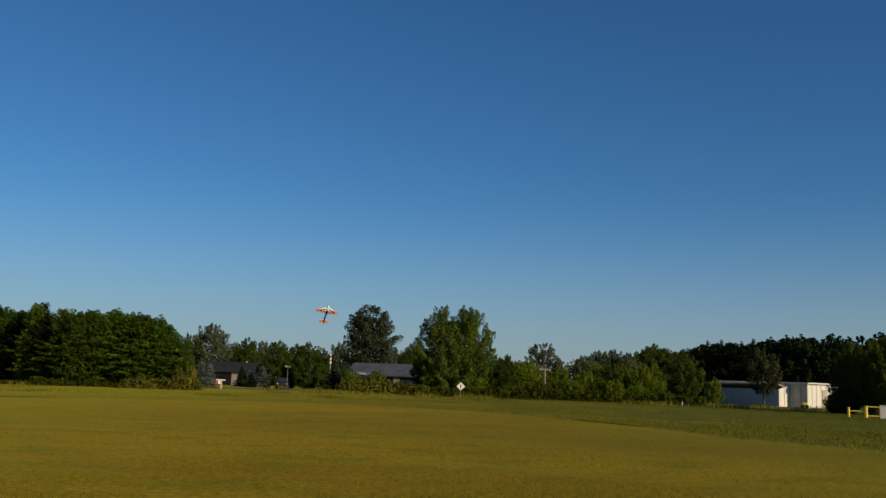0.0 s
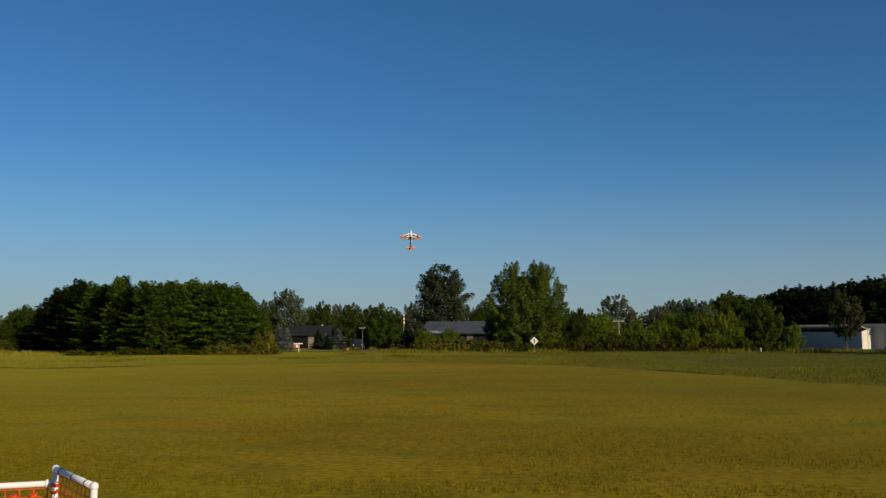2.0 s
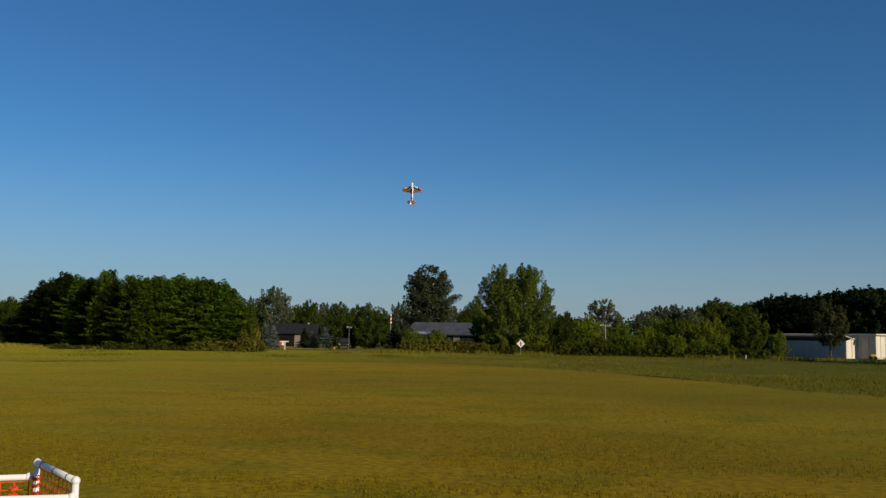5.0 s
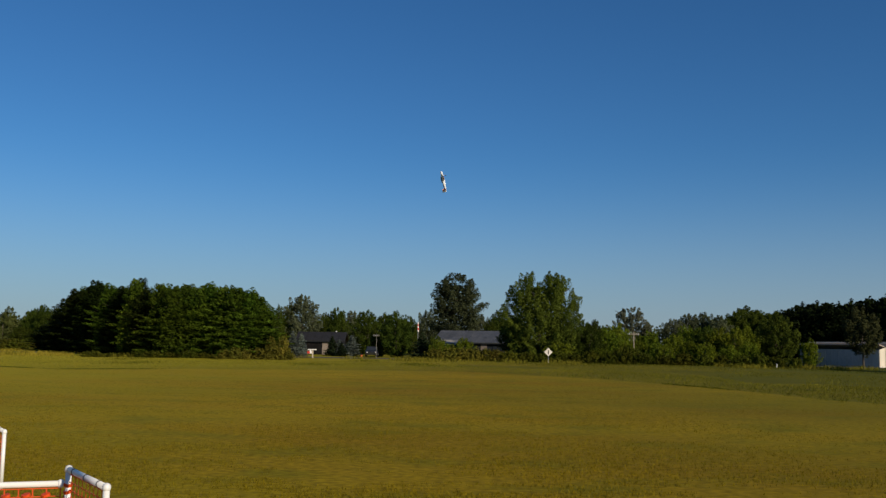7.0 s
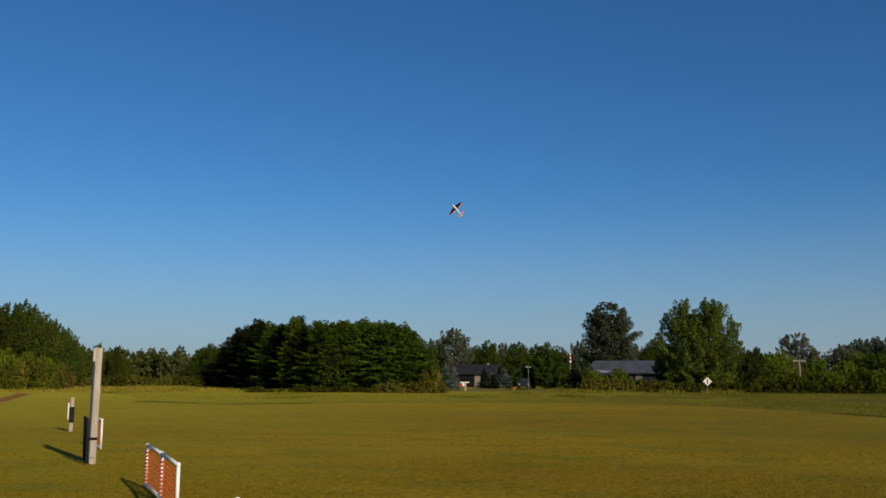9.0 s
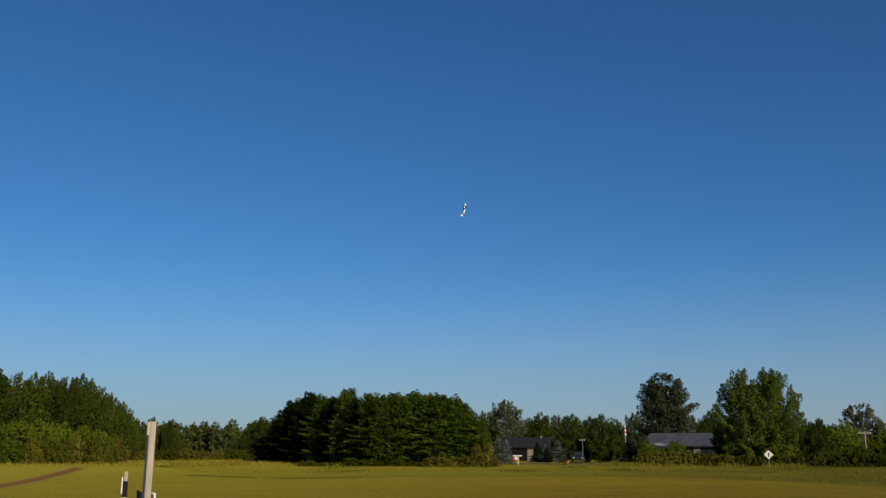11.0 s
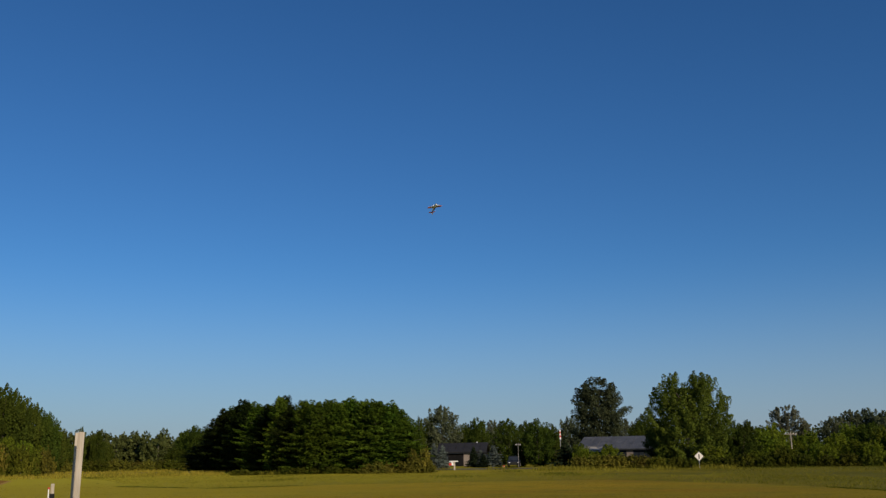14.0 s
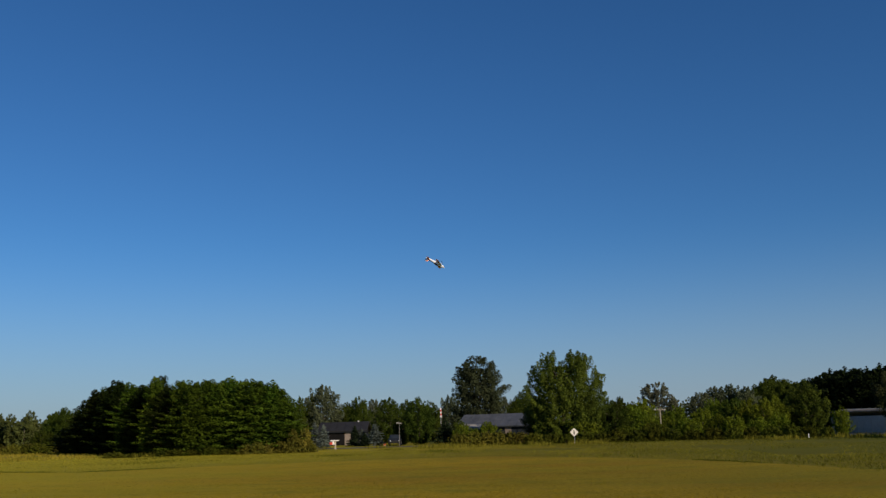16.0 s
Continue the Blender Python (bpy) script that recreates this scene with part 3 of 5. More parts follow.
def build_aircraft():
    """An aerobatic model: nose along y, top along z, right wing along x; 1.4 m long and wide."""
    plane = thing("model_airplane", "white and orange aerobatic model airplane in flight", "model airplane")
    bm = bmesh.new()
    stations = ((0.60, 0.055, 0.06, 0.0), (0.50, 0.066, 0.075, 0.0), (0.25, 0.072, 0.095, 0.0), (0.0, 0.068, 0.095, 0.0), (-0.3, 0.048, 0.07, 0.0), (-0.58, 0.026, 0.045, 0.0), (-0.66, 0.012, 0.035, 0.0))
    rings = []
    for y, rx, rz, z in stations:
        rings.append([bm.verts.new((rx * math.copysign(abs(math.cos(a)) ** 0.7, math.cos(a)), y, z + rz * math.copysign(abs(math.sin(a)) ** 0.7, math.sin(a)))) for a in [i * math.pi / 7 for i in range(14)]])
    for a, b in zip(rings, rings[1:]):
        for i in range(14):
            bm.faces.new((a[i], a[(i + 1) % 14], b[(i + 1) % 14], b[i]))
    bm.faces.new(rings[0]), bm.faces.new(rings[-1])
    part("fuselage", bm, FILM_WHITE, plane, smooth=True)
    part("cowl", ball(bmesh.new(), (0, 0.60, 0), (0.078, 0.095, 0.08), 14, 10), FILM_WHITE, plane, "rounded white engine cowl", True)
    part("canopy", ball(bmesh.new(), (0, 0.12, 0.075), (0.062, 0.27, 0.085), 14, 10), FILM_BLACK, plane, "dark tinted bubble canopy", True)
    part("turtle_deck", ball(bmesh.new(), (0, -0.28, 0.05), (0.045, 0.36, 0.05), 12, 8), FILM_DARK, plane, "dark deck behind the canopy", True)
    for side in (1, -1):
        flip = Matrix.Diagonal((side, 1, 1, 1))
        w = wing_mesh(0.44, 0.26, 0.44, 0.155, 0.055, 0.05)
        bmesh.ops.transform(w, matrix=Matrix.Translation((0, 0.545, -0.01)) @ flip, verts=w.verts)
        two_sided(part("wing", w, FILM_WHITE, plane, "wing panel, white above and black below", True))
        bm = bmesh.new()
        box(bm, (0, 0, 0), (0.42, 0.06, 0.004), 0, pose(0.32 * side, 0.31, 0.021, 0, 2.2 * side, -24 * side))
        part("stripe", bm, FILM_DARK, plane, "dark slanting stripe on the wing")
        t = wing_mesh(0.26, 0.13, 0.76, 0.095, 0.04, 0.44)
        bmesh.ops.transform(t, matrix=Matrix.Translation((0, 0.39, -0.01)) @ flip, verts=t.verts)
        two_sided(part("wing_tip", t, FILM_ORANGE, plane, "orange outer wing panel, black below", True))
        a = wing_mesh(0.09, 0.07, 0.74, -0.055, 0.018, 0.08)
        bmesh.ops.transform(a, matrix=Matrix.Translation((0, 0.11, -0.01)) @ flip, verts=a.verts)
        part("aileron", a, FILM_ORANGE, plane, "orange aileron", True)
        s = wing_mesh(0.16, 0.12, 0.34, 0.05, 0.018, 0.015)
        bmesh.ops.transform(s, matrix=Matrix.Translation((0, -0.47, 0.02)) @ flip, verts=s.verts)
        part("tailplane", s, FILM_ORANGE, plane, "orange tailplane half", True)
        e = wing_mesh(0.085, 0.07, 0.315, 0.0, 0.014, 0.02)
        bmesh.ops.transform(e, matrix=Matrix.Translation((0, -0.625, 0.02)) @ flip, verts=e.verts)
        part("elevator", e, FILM_ORANGE, plane, smooth=True)
        part("gear_leg", tube(bmesh.new(), (0.03 * side, 0.33, -0.08), (0.17 * side, 0.35, -0.23), 0.009, 0.006, 8), FILM_WHITE, plane)
        part("wheel", tube(bmesh.new(), (0.17 * side - 0.013, 0.35, -0.235), (0.17 * side + 0.013, 0.35, -0.235), 0.03, sides=14), BLACK, plane, "small black wheel")
    fin = wing_mesh(0.17, 0.10, 0.22, 0.08, 0.016, 0.02, vertical=True)
    bmesh.ops.transform(fin, matrix=Matrix.Translation((0, -0.47, 0.02)), verts=fin.verts)
    part("fin", fin, FILM_ORANGE, plane, smooth=True)
    rud = wing_mesh(0.12, 0.10, 0.25, 0.0, 0.014, -0.04, vertical=True)
    bmesh.ops.transform(rud, matrix=Matrix.Translation((0, -0.645, 0.02)), verts=rud.verts)
    part("rudder", rud, FILM_WHITE, plane, smooth=True)
    part("spinner", tube(bmesh.new(), (0, 0.68, 0), (0, 0.75, 0), 0.032, 0.004, 12), FILM_WHITE, plane)
    prop = bmesh.new()
    box(prop, (0, 0.70, 0), (0.30, 0.010, 0.022), 0.004)
    part("propeller", prop, BLACK, plane, "two-blade black propeller")
    return plane


def build_insect(name, label):
    bug = thing(name, label, "insect")
    b = bmesh.new()
    ball(b, (0, 0, 0), (0.011, 0.0048, 0.0045), 12, 8)
    part("body", b, INSECT, bug, smooth=True)
    part("head", ball(bmesh.new(), (-0.0125, 0, 0.0005), (0.0035, 0.0035, 0.0035), 10, 6), INSECT, bug, smooth=True)
    for s in (1, -1):
        w = bmesh.new()
        ball(w, (0.005, 0.006 * s, 0.0045), (0.008, 0.004, 0.0005), 10, 6, pose(0, 0, 0, 12 * s, -8, 0))
        part("wing", w, WING, bug)
    return bug


# ---- safety barriers of pipe and netting ----
def netting(parent, a, b, z0, z1, cell=0.09, name="netting"):
    """Flat plastic mesh: uprights and cross strands of small section between two posts."""
    a, b = Vector(a), Vector(b)
    d = (b - a).normalized()
    turn = Matrix.Translation((a.x, a.y, 0)) @ Matrix.Rotation(math.atan2(d.y, d.x), 4, "Z")
    length = (b - a).length
    bm = bmesh.new()
    n = max(2, int(length / cell))
    for i in range(n + 1):
        box(bm, (length * i / n, 0, (z0 + z1) / 2), (0.009, 0.003, z1 - z0), 0, turn)
    k = int((z1 - z0) / 0.055)
    for j in range(k + 1):
        box(bm, (length / 2, 0.003, z0 + (z1 - z0) * j / k), (length, 0.003, 0.007), 0, turn)
    return part(name, bm, NET, parent, "orange plastic safety netting")


def laced_edge(parent, x, y, z0, z1):
    """The netting's edge, wound round a post."""
    bm = bmesh.new()
    n = int((z1 - z0) / 0.05)
    for i in range(n):
        z = z0 + (z1 - z0) * (i + 0.5) / n
        bmesh.ops.create_cone(bm, cap_ends=True, segments=10, radius1=0.031, radius2=0.031, depth=0.02, matrix=pose(x, y, z, 16, 10 * (-1) ** i, 0))
    part("lacing", bm, NET, parent, "orange netting wound round the post")


def pipe(parent, a, b, r=0.0215, name="rail"):
    return part(name, tube(bmesh.new(), a, b, r, sides=14), PVC, parent, smooth=True)


def fitting(parent, p, r=0.028):
    part("elbow", ball(bmesh.new(), p, (r, r, r * 1.1), 12, 8), PVC, parent, smooth=True)


def clips(parent, a, b, n):
    a, b = Vector(a), Vector(b)
    for i in range(n):
        p = a.lerp(b, (i + 0.5) / n)
        d = (b - a).normalized() * 0.006
        part("cable_tie", tube(bmesh.new(), p - d, p + d, 0.0245, sides=12), BLACK, parent, "black cable tie")


def net_panel(name, label, tops, z, laced=(), low=0.05):
    """An upright panel: posts at the given places, a top and a bottom rail, netting between."""
    ob = thing(name, label, "safety barrier", group="netting barriers")
    pts = [Vector((x, y, 0)) for x, y in tops]
    for i, p in enumerate(pts):
        pipe(ob, (p.x, p.y, 0.0), (p.x, p.y, z), name="post")
        fitting(ob, (p.x, p.y, z))
        if i in laced:
            laced_edge(ob, p.x, p.y, low + 0.04, z - 0.08)
    up = Vector((0, 0, 1))
    for a, b in zip(pts, pts[1:]):
        pipe(ob, a + up * z, b + up * z)
        pipe(ob, a + up * low, b + up * low)
        netting(ob, a, b, low + 0.03, z - 0.03)
        clips(ob, a + up * z, b + up * z, 3)
    return ob


def build_barriers():
    # the near station: a side panel and two long nets set a little lower
    near = net_panel("netting_barrier", "white pipe barrier with orange safety netting", [(-3.28, 6.47), (-2.65, 5.73)], 0.72, laced=(0,))
    for (a, b) in (((-3.33, 6.46), (-5.5, 5.5)), ((-2.66, 5.71), (-4.83, 4.98))):
        a, b = Vector((*a, 0.62)), Vector((*b, 0.62))
        pipe(near, a, b)
        pipe(near, Vector((b.x, b.y, 0)), b, name="post")
        pipe(near, Vector((a.x, a.y, 0.05)), Vector((b.x, b.y, 0.05)))
        fitting(near, b)
        fitting(near, a, 0.029)
        netting(near, a, b, 0.08, 0.59)
        for k in range(14):
            p = a.lerp(b, 0.04 + 0.055 * k)
            laced_edge(near, p.x, p.y, 0.36, 0.57)
    # the panel further along the line, and the one behind the boards
    net_panel("netting_barrier", "white pipe barrier with orange netting standing on the grass", [(-7.81, 12.45), (-6.78, 11.17), (-5.75, 9.83)], 0.62, laced=(0, 1))
    net_panel("netting_barrier", "white pipe netting barrier beside the tall wooden board", [(-13.55, 19.35), (-12.72, 18.4)], 0.66, laced=(0,))


def board(parent, x, y, w, t, h, lean, name="board"):
    bm = bmesh.new()
    box(bm, (0, 0, h / 2), (w, t, h), 0.006, pose(x, y, 0, 0, lean, 35))
    return part(name, bm, WOOD, parent)


def build_board_post():
    ob = thing("board_post", "weathered tall wooden boards with black straps and guards", "wooden post")
    board(ob, -10.81, 15.4, 0.115, 0.05, 2.17, 0.6)
    board(ob, -11.20, 15.87, 0.115, 0.05, 2.17, 0.6)
    for x, y in ((-10.865, 15.30), (-11.265, 15.78)):
        bm = bmesh.new()
        box(bm, (0, 0, 0.45), (0.05, 0.05, 0.84), 0.012, pose(x, y, 0, 0, -1.5, 35))
        part("guard", bm, BLACK, ob, "black upright guard")
    for z in (0.47, 0.12):
        bm = bmesh.new()
        box(bm, (-0.03, 0, z), (0.2 if z > 0.3 else 0.125, 0.075, 0.05 if z > 0.3 else 0.012), 0.008, pose(-10.81, 15.4, 0, 0, 0, 35))
        part("strap", bm, BLACK, ob, "black strap")


def build_wrapped_post():
    ob = thing("wrapped_post", "short wooden post with a black wrap on the grass", "wooden post")
    board(ob, -17.69, 24.07, 0.10, 0.06, 1.0, 0.5)
    bm = bmesh.new()
    box(bm, (0, 0, 0.49), (0.14, 0.11, 0.46), 0.02, pose(-17.69, 24.07, 0, 0, 0.5, 35))
    part("wrap", bm, BLACK, ob, "black rubber wrap")
    ob = thing("white_stake", "thin white stake leaning on the grass", "stake")
    part("shaft", tube(bmesh.new(), (-22.56, 30.5, 0), (-22.56, 30.5, 0.66), 0.022), PVC, ob)
    part("cap", ball(bmesh.new(), (-22.56, 30.5, 0.66), (0.05, 0.03, 0.04)), REDPAINT, ob, "red cap")


# ---- signs, poles and gates ----
def build_diamond_sign():
    p = spot(1.2, 97)
    ob = thing("road_sign", "white diamond road sign on a steel post", "road sign", at=(p.x, p.y, 0), turn=-2)
    bm = bmesh.new()
    box(bm, (0, 0, 0), (0.62, 0.012, 0.62), 0.004, pose(0, -0.03, 1.17, 0, 45, 0))
    part("plate", bm, SIGNFACE, ob)
    bm = bmesh.new()
    box(bm, (0, 0, 0), (0.10, 0.008, 0.42), 0.002, pose(0, -0.042, 1.15, 0, 0, 0))
    part("mark", bm, BLACK, ob, "dark upright mark")
    part("post", tube(bmesh.new(), (0, 0, 0), (0, 0, 1.5), 0.025), STEEL, ob)


def build_mailbox():
    p = spot(-13.35, 104)
    ob = thing("mailbox", "white and red mailbox with small wings on a post", "mailbox", at=(p.x, p.y, 0), turn=12)
    bm = bmesh.new()
    prism(bm, [(-0.26, 0.52), (0.02, 0.52), (0.02, 0.78), (-0.03, 0.86), (-0.12, 0.9), (-0.21, 0.86), (-0.26, 0.78)], -0.3, 0.3)
    part("box", bm, WHITEPAINT, ob)
    bm = bmesh.new()
    box(bm, (0.05, -0.05, 0.96), (1.0, 0.26, 0.10), 0.03)
    part("wing_board", bm, WHITEPAINT, ob, "white board shaped like a wing")
    bm = bmesh.new()
    box(bm, (-0.32, -0.3, 0.66), (0.30, 0.05, 0.26), 0.02)
    part("flag", bm, REDPAINT, ob, "red panel")
    bm = bmesh.new()
    box(bm, (0.13, 0.0, 0.45), (0.16, 0.16, 0.9), 0.02)
    part("post", bm, WOOD, ob)


def utility_pole(bearing, d, h, arm, turn, label, mat=None):
    mat = mat or WOOD
    p = spot(bearing, d)
    ob = thing("utility_pole", label, "utility pole", at=(p.x, p.y, 0), turn=turn, group="utility poles")
    part("pole", tube(bmesh.new(), (0, 0, 0), (0, 0, h), 0.06 if mat == WOOD else 0.026, 0.045 if mat == WOOD else 0.022, 10), mat, ob)
    bm = bmesh.new()
    box(bm, (0, -0.14, h - 0.25), (arm, 0.06, 0.07), 0.01)
    part("crossarm", bm, mat, ob)
    for x in (-0.42, -0.2, 0.2, 0.42):
        bm = bmesh.new()
        tube(bm, (x * arm, -0.14, h - 0.20), (x * arm, -0.14, h - 0.12), 0.02, 0.03, 8)
        part("insulator", bm, WHITEPAINT, ob)


def build_mast():
    """A slim mast in red and white bands beside the houses."""
    p = spot(-6.85, 135)
    ob = thing("striped_mast", "slim red and white banded mast among trees", "mast", at=(p.x, p.y, 0))
    part("pole", tube(bmesh.new(), (0, 0, 0), (0, 0, 3.6), 0.045, 0.045, 10), STEEL, ob)
    for k in range(5):
        part("band", tube(bmesh.new(), (0, 0, 3.6 + k * 0.27), (0, 0, 3.87 + k * 0.27), 0.13 - 0.008 * k, 0.122 - 0.008 * k, 12), REDPAINT if k % 2 else WHITEPAINT, ob)


def build_gate():
    a = spot(23.58, 77.5)
    ob = thing("pipe_barrier", "low yellow pipe barrier at the field edge", "barrier", at=(a.x, a.y, 0), turn=-24)
    for x, r, h in ((0, 0.10, 0.72), (1.2, 0.13, 0.86), (2.15, 0.06, 0.8), (4.0, 0.13, 0.86)):
        part("post", tube(bmesh.new(), (x, 0, 0), (x, 0, h), r, sides=12), YELLOW, ob)
    part("rail", tube(bmesh.new(), (0, 0, 0.45), (1.2, 0, 0.45), 0.05, sides=10), YELLOW, ob)
    for z in (0.12, 0.80):
        part("rail", tube(bmesh.new(), (1.2, 0, z), (4.0, 0, z), 0.055, sides=10), YELLOW, ob)
    b = spot(25.4, 76)
    ob = thing("white_cabinet", "small white cabinet beside the yellow barrier", "cabinet", at=(b.x, b.y, 0), turn=-26)
    bm = bmesh.new()
    box(bm, (0, 0, 0.45), (0.6, 0.5, 0.9), 0.03)
    part("body", bm, SIDING, ob)
    bm = bmesh.new()
    box(bm, (0, 0, 0.93), (0.66, 0.56, 0.06), 0.015)
    part("lid", bm, SIDING, ob)
    c = spot(14.5, 100)
    ob = thing("marker_stake", "small white marker stake in the grass", "stake", at=(c.x, c.y, 0))
    part("shaft", tube(bmesh.new(), (0, 0, 0), (0, 0, 0.36), 0.045, 0.04), WHITEPAINT, ob)
    part("cap", ball(bmesh.new(), (0, 0, 0.36), (0.05, 0.05, 0.04)), WHITEPAINT, ob)


def build_car():
    p = spot(-9.67, 121)
    car = thing("parked_car", "small dark parked car on the drive", "car", at=(p.x, p.y, 0), turn=-82)
    bm = bmesh.new()
    prism(bm, [(-1.9, 0.3), (1.9, 0.3), (1.95, 0.62), (1.75, 0.78), (0.9, 0.86), (-1.6, 0.88), (-1.92, 0.7)], -0.8, 0.8)
    bmesh.ops.bevel(bm, geom=list(bm.edges), offset=0.05, segments=2, affect="EDGES")
    part("body", bm, CARPAINT, car)
    bm = bmesh.new()
    prism(bm, [(-1.45, 0.86), (0.95, 0.86), (0.35, 1.34), (-1.0, 1.36)], -0.68, 0.68)
    bmesh.ops.bevel(bm, geom=list(bm.edges), offset=0.05, segments=2, affect="EDGES")
    cabin = part("cabin", bm, GLASS, car, "dark glazed cabin")
    bm = bmesh.new()
    box(bm, (-0.33, 0, 1.36), (1.35, 1.25, 0.05), 0.02)
    part("roof", bm, CARPAINT, cabin)
    for x in (-1.2, 1.2):
        for y in (-0.72, 0.72):
            wheel = part("wheel", tube(bmesh.new(), (x, y - 0.1, 0.31), (x, y + 0.1, 0.31), 0.31, sides=16), BLACK, car)
            part("rim", tube(bmesh.new(), (x, y - 0.11, 0.31), (x, y + 0.11, 0.31), 0.18, sides=12), STEEL, wheel)
    for y in (-0.55, 0.55):
        part("headlight", ball(bmesh.new(), (1.9, y, 0.62), (0.05, 0.10, 0.05)), WHITEPAINT, car)
    q = spot(-10.3, 113)
    ob = thing("orange_drum", "small orange drum beside the drive", "drum", at=(q.x, q.y, 0))
    part("body", tube(bmesh.new(), (0, 0, 0), (0, 0, 0.34), 0.16, 0.14), NET, ob)
    part("band", tube(bmesh.new(), (0, 0, 0.16), (0, 0, 0.21), 0.156, 0.152), WHITEPAINT, ob, "white band")


# ---- buildings ----
def window(parent, x, y, z, w, h, name="window"):
    bm = bmesh.new()
    for dx, dz, sx, sz in ((0, h / 2, w + 0.12, 0.08), (0, -h / 2, w + 0.12, 0.08), (w / 2, 0, 0.08, h), (-w / 2, 0, 0.08, h), (0, 0, 0.05, h)):
        box(bm, (x + dx, y - 0.03, z + dz), (sx, 0.08, sz))
    win = part(name, bm, GREYWALL, parent)
    bm = bmesh.new()
    box(bm, (x, y - 0.015, z), (w, 0.02, h))
    part("pane", bm, GLASS, win)


def gable_house(label, at, turn, length, depth, eave, ridge, wall, roof, windows):
    ob = thing("house", label, "house", at=at, turn=turn)
    bm = bmesh.new()
    bmesh.ops.create_cube(bm, size=1, matrix=Matrix.Translation((0, 0, eave / 2)) @ Matrix.Diagonal((length, depth, eave, 1)))
    part("wall", bm, wall, ob)
    for s in (-1, 1):
        bm = bmesh.new()
        prism(bm, [(-depth / 2, 0), (depth / 2, 0), (0, ridge - eave)], -0.06, 0.06)
        bmesh.ops.transform(bm, matrix=Matrix.Translation((s * (length / 2 - 0.06), 0, eave)) @ Matrix.Rotation(radians(90), 4, "Z"), verts=bm.verts)
        part("gable", bm, wall, ob)
        a = math.atan2(ridge - eave, depth / 2)
        slope = math.hypot(ridge - eave, depth / 2) + 0.45
        bm = bmesh.new()
        box(bm, (0, s * slope / 2, 0.06), (length + 0.8, slope, 0.14), 0.02, Matrix.Translation((0, 0, ridge)) @ Matrix.Rotation(-s * a, 4, "X"))
        slab = part("roof", bm, roof, ob)
        for k in range(int(length / 1.2) + 1):
            bm = bmesh.new()
            box(bm, (-length / 2 + k * 1.2, s * slope / 2, 0.145), (0.05, slope, 0.05), 0, Matrix.Translation((0, 0, ridge)) @ Matrix.Rotation(-s * a, 4, "X"))
            part("seam", bm, roof, slab)
        bm = bmesh.new()
        box(bm, (0, s * (depth / 2 + 0.36), eave - 0.18), (length + 0.8, 0.05, 0.16), 0.01)
        part("fascia", bm, GREYWALL, ob)
    for x, w, h in windows:
        window(ob, x, -depth / 2, eave * 0.56, w, h)
    bm = bmesh.new()
    box(bm, (length * 0.12, -depth / 2 - 0.03, 0.98), (0.9, 0.06, 1.95), 0.01)
    door = part("door", bm, DOORTAN, ob)
    part("handle", ball(bmesh.new(), (length * 0.12 + 0.35, -depth / 2 - 0.08, 1.0), (0.04, 0.03, 0.04)), STEEL, door)
    bm = bmesh.new()
    tube(bm, (length * 0.3, depth * 0.1, ridge - 0.4), (length * 0.3, depth * 0.1, ridge + 0.25), 0.11, 0.11, 10)
    part("roof_vent", bm, WHITEPAINT, ob, "short white roof vent")
    return ob


def build_houses():
    p = spot(-12.7, 142)
    gable_house("low house with a dark shingle roof behind spruces", (p.x, p.y, 0), 6, 6.6, 6.5, 2.1, 3.3, HOUSEWALL, SHINGLE, ((-2.6, 1.2, 0.9), (3.2, 1.4, 0.9)))
    p = spot(-2.9, 134)
    gable_house("grey house with a standing-seam metal roof behind brush", (p.x, p.y, 0), -12, 11.5, 8, 2.2, 3.75, GREYWALL, METALROOF, ((-3.2, 1.3, 1.0), (-0.6, 1.3, 1.0), (3.4, 1.3, 1.0)))
    p = spot(-5.0, 128)
    ob = thing("garden_shed", "low pale-roofed shed half hidden by brush", "shed", at=(p.x, p.y, 0), turn=-10)
    bm = bmesh.new()
    box(bm, (0, 0, 1.0), (3.0, 2.4, 2.0), 0.02)
    part("wall", bm, GREYWALL, ob)
    for s in (-1, 1):
        bm = bmesh.new()
        box(bm, (0, s * 0.75, 0), (3.4, 1.55, 0.08), 0.01, Matrix.Translation((0, 0, 2.42)) @ Matrix.Rotation(-s * 0.42, 4, "X"))
        part("roof", bm, PALEWOOD, ob)


def ribbed_wall(parent, length, z0, z1, at, turn, mat, slope=0.0, name="wall"):
    """Sheet-metal siding: one panel for every 0.9 m, each with a raised rib; the top may slope along it."""
    n = max(1, round(length / 0.9))
    w = length / n
    for k in range(n):
        bm = bmesh.new()
        h0, h1 = z1 + slope * k * w, z1 + slope * (k + 1) * w
        prism(bm, [(k * w + 0.005, z0), ((k + 1) * w - 0.005, z0), ((k + 1) * w - 0.005, h1), (k * w + 0.005, h0)], 0.0, 0.08)
        box(bm, (k * w + 0.06, -0.02, (z0 + h0) / 2), (0.06, 0.05, h0 - z0 - 0.04))
        bmesh.ops.transform(bm, matrix=pose(*at, 0, 0, turn), verts=bm.verts)
        part("panel", bm, mat, parent)


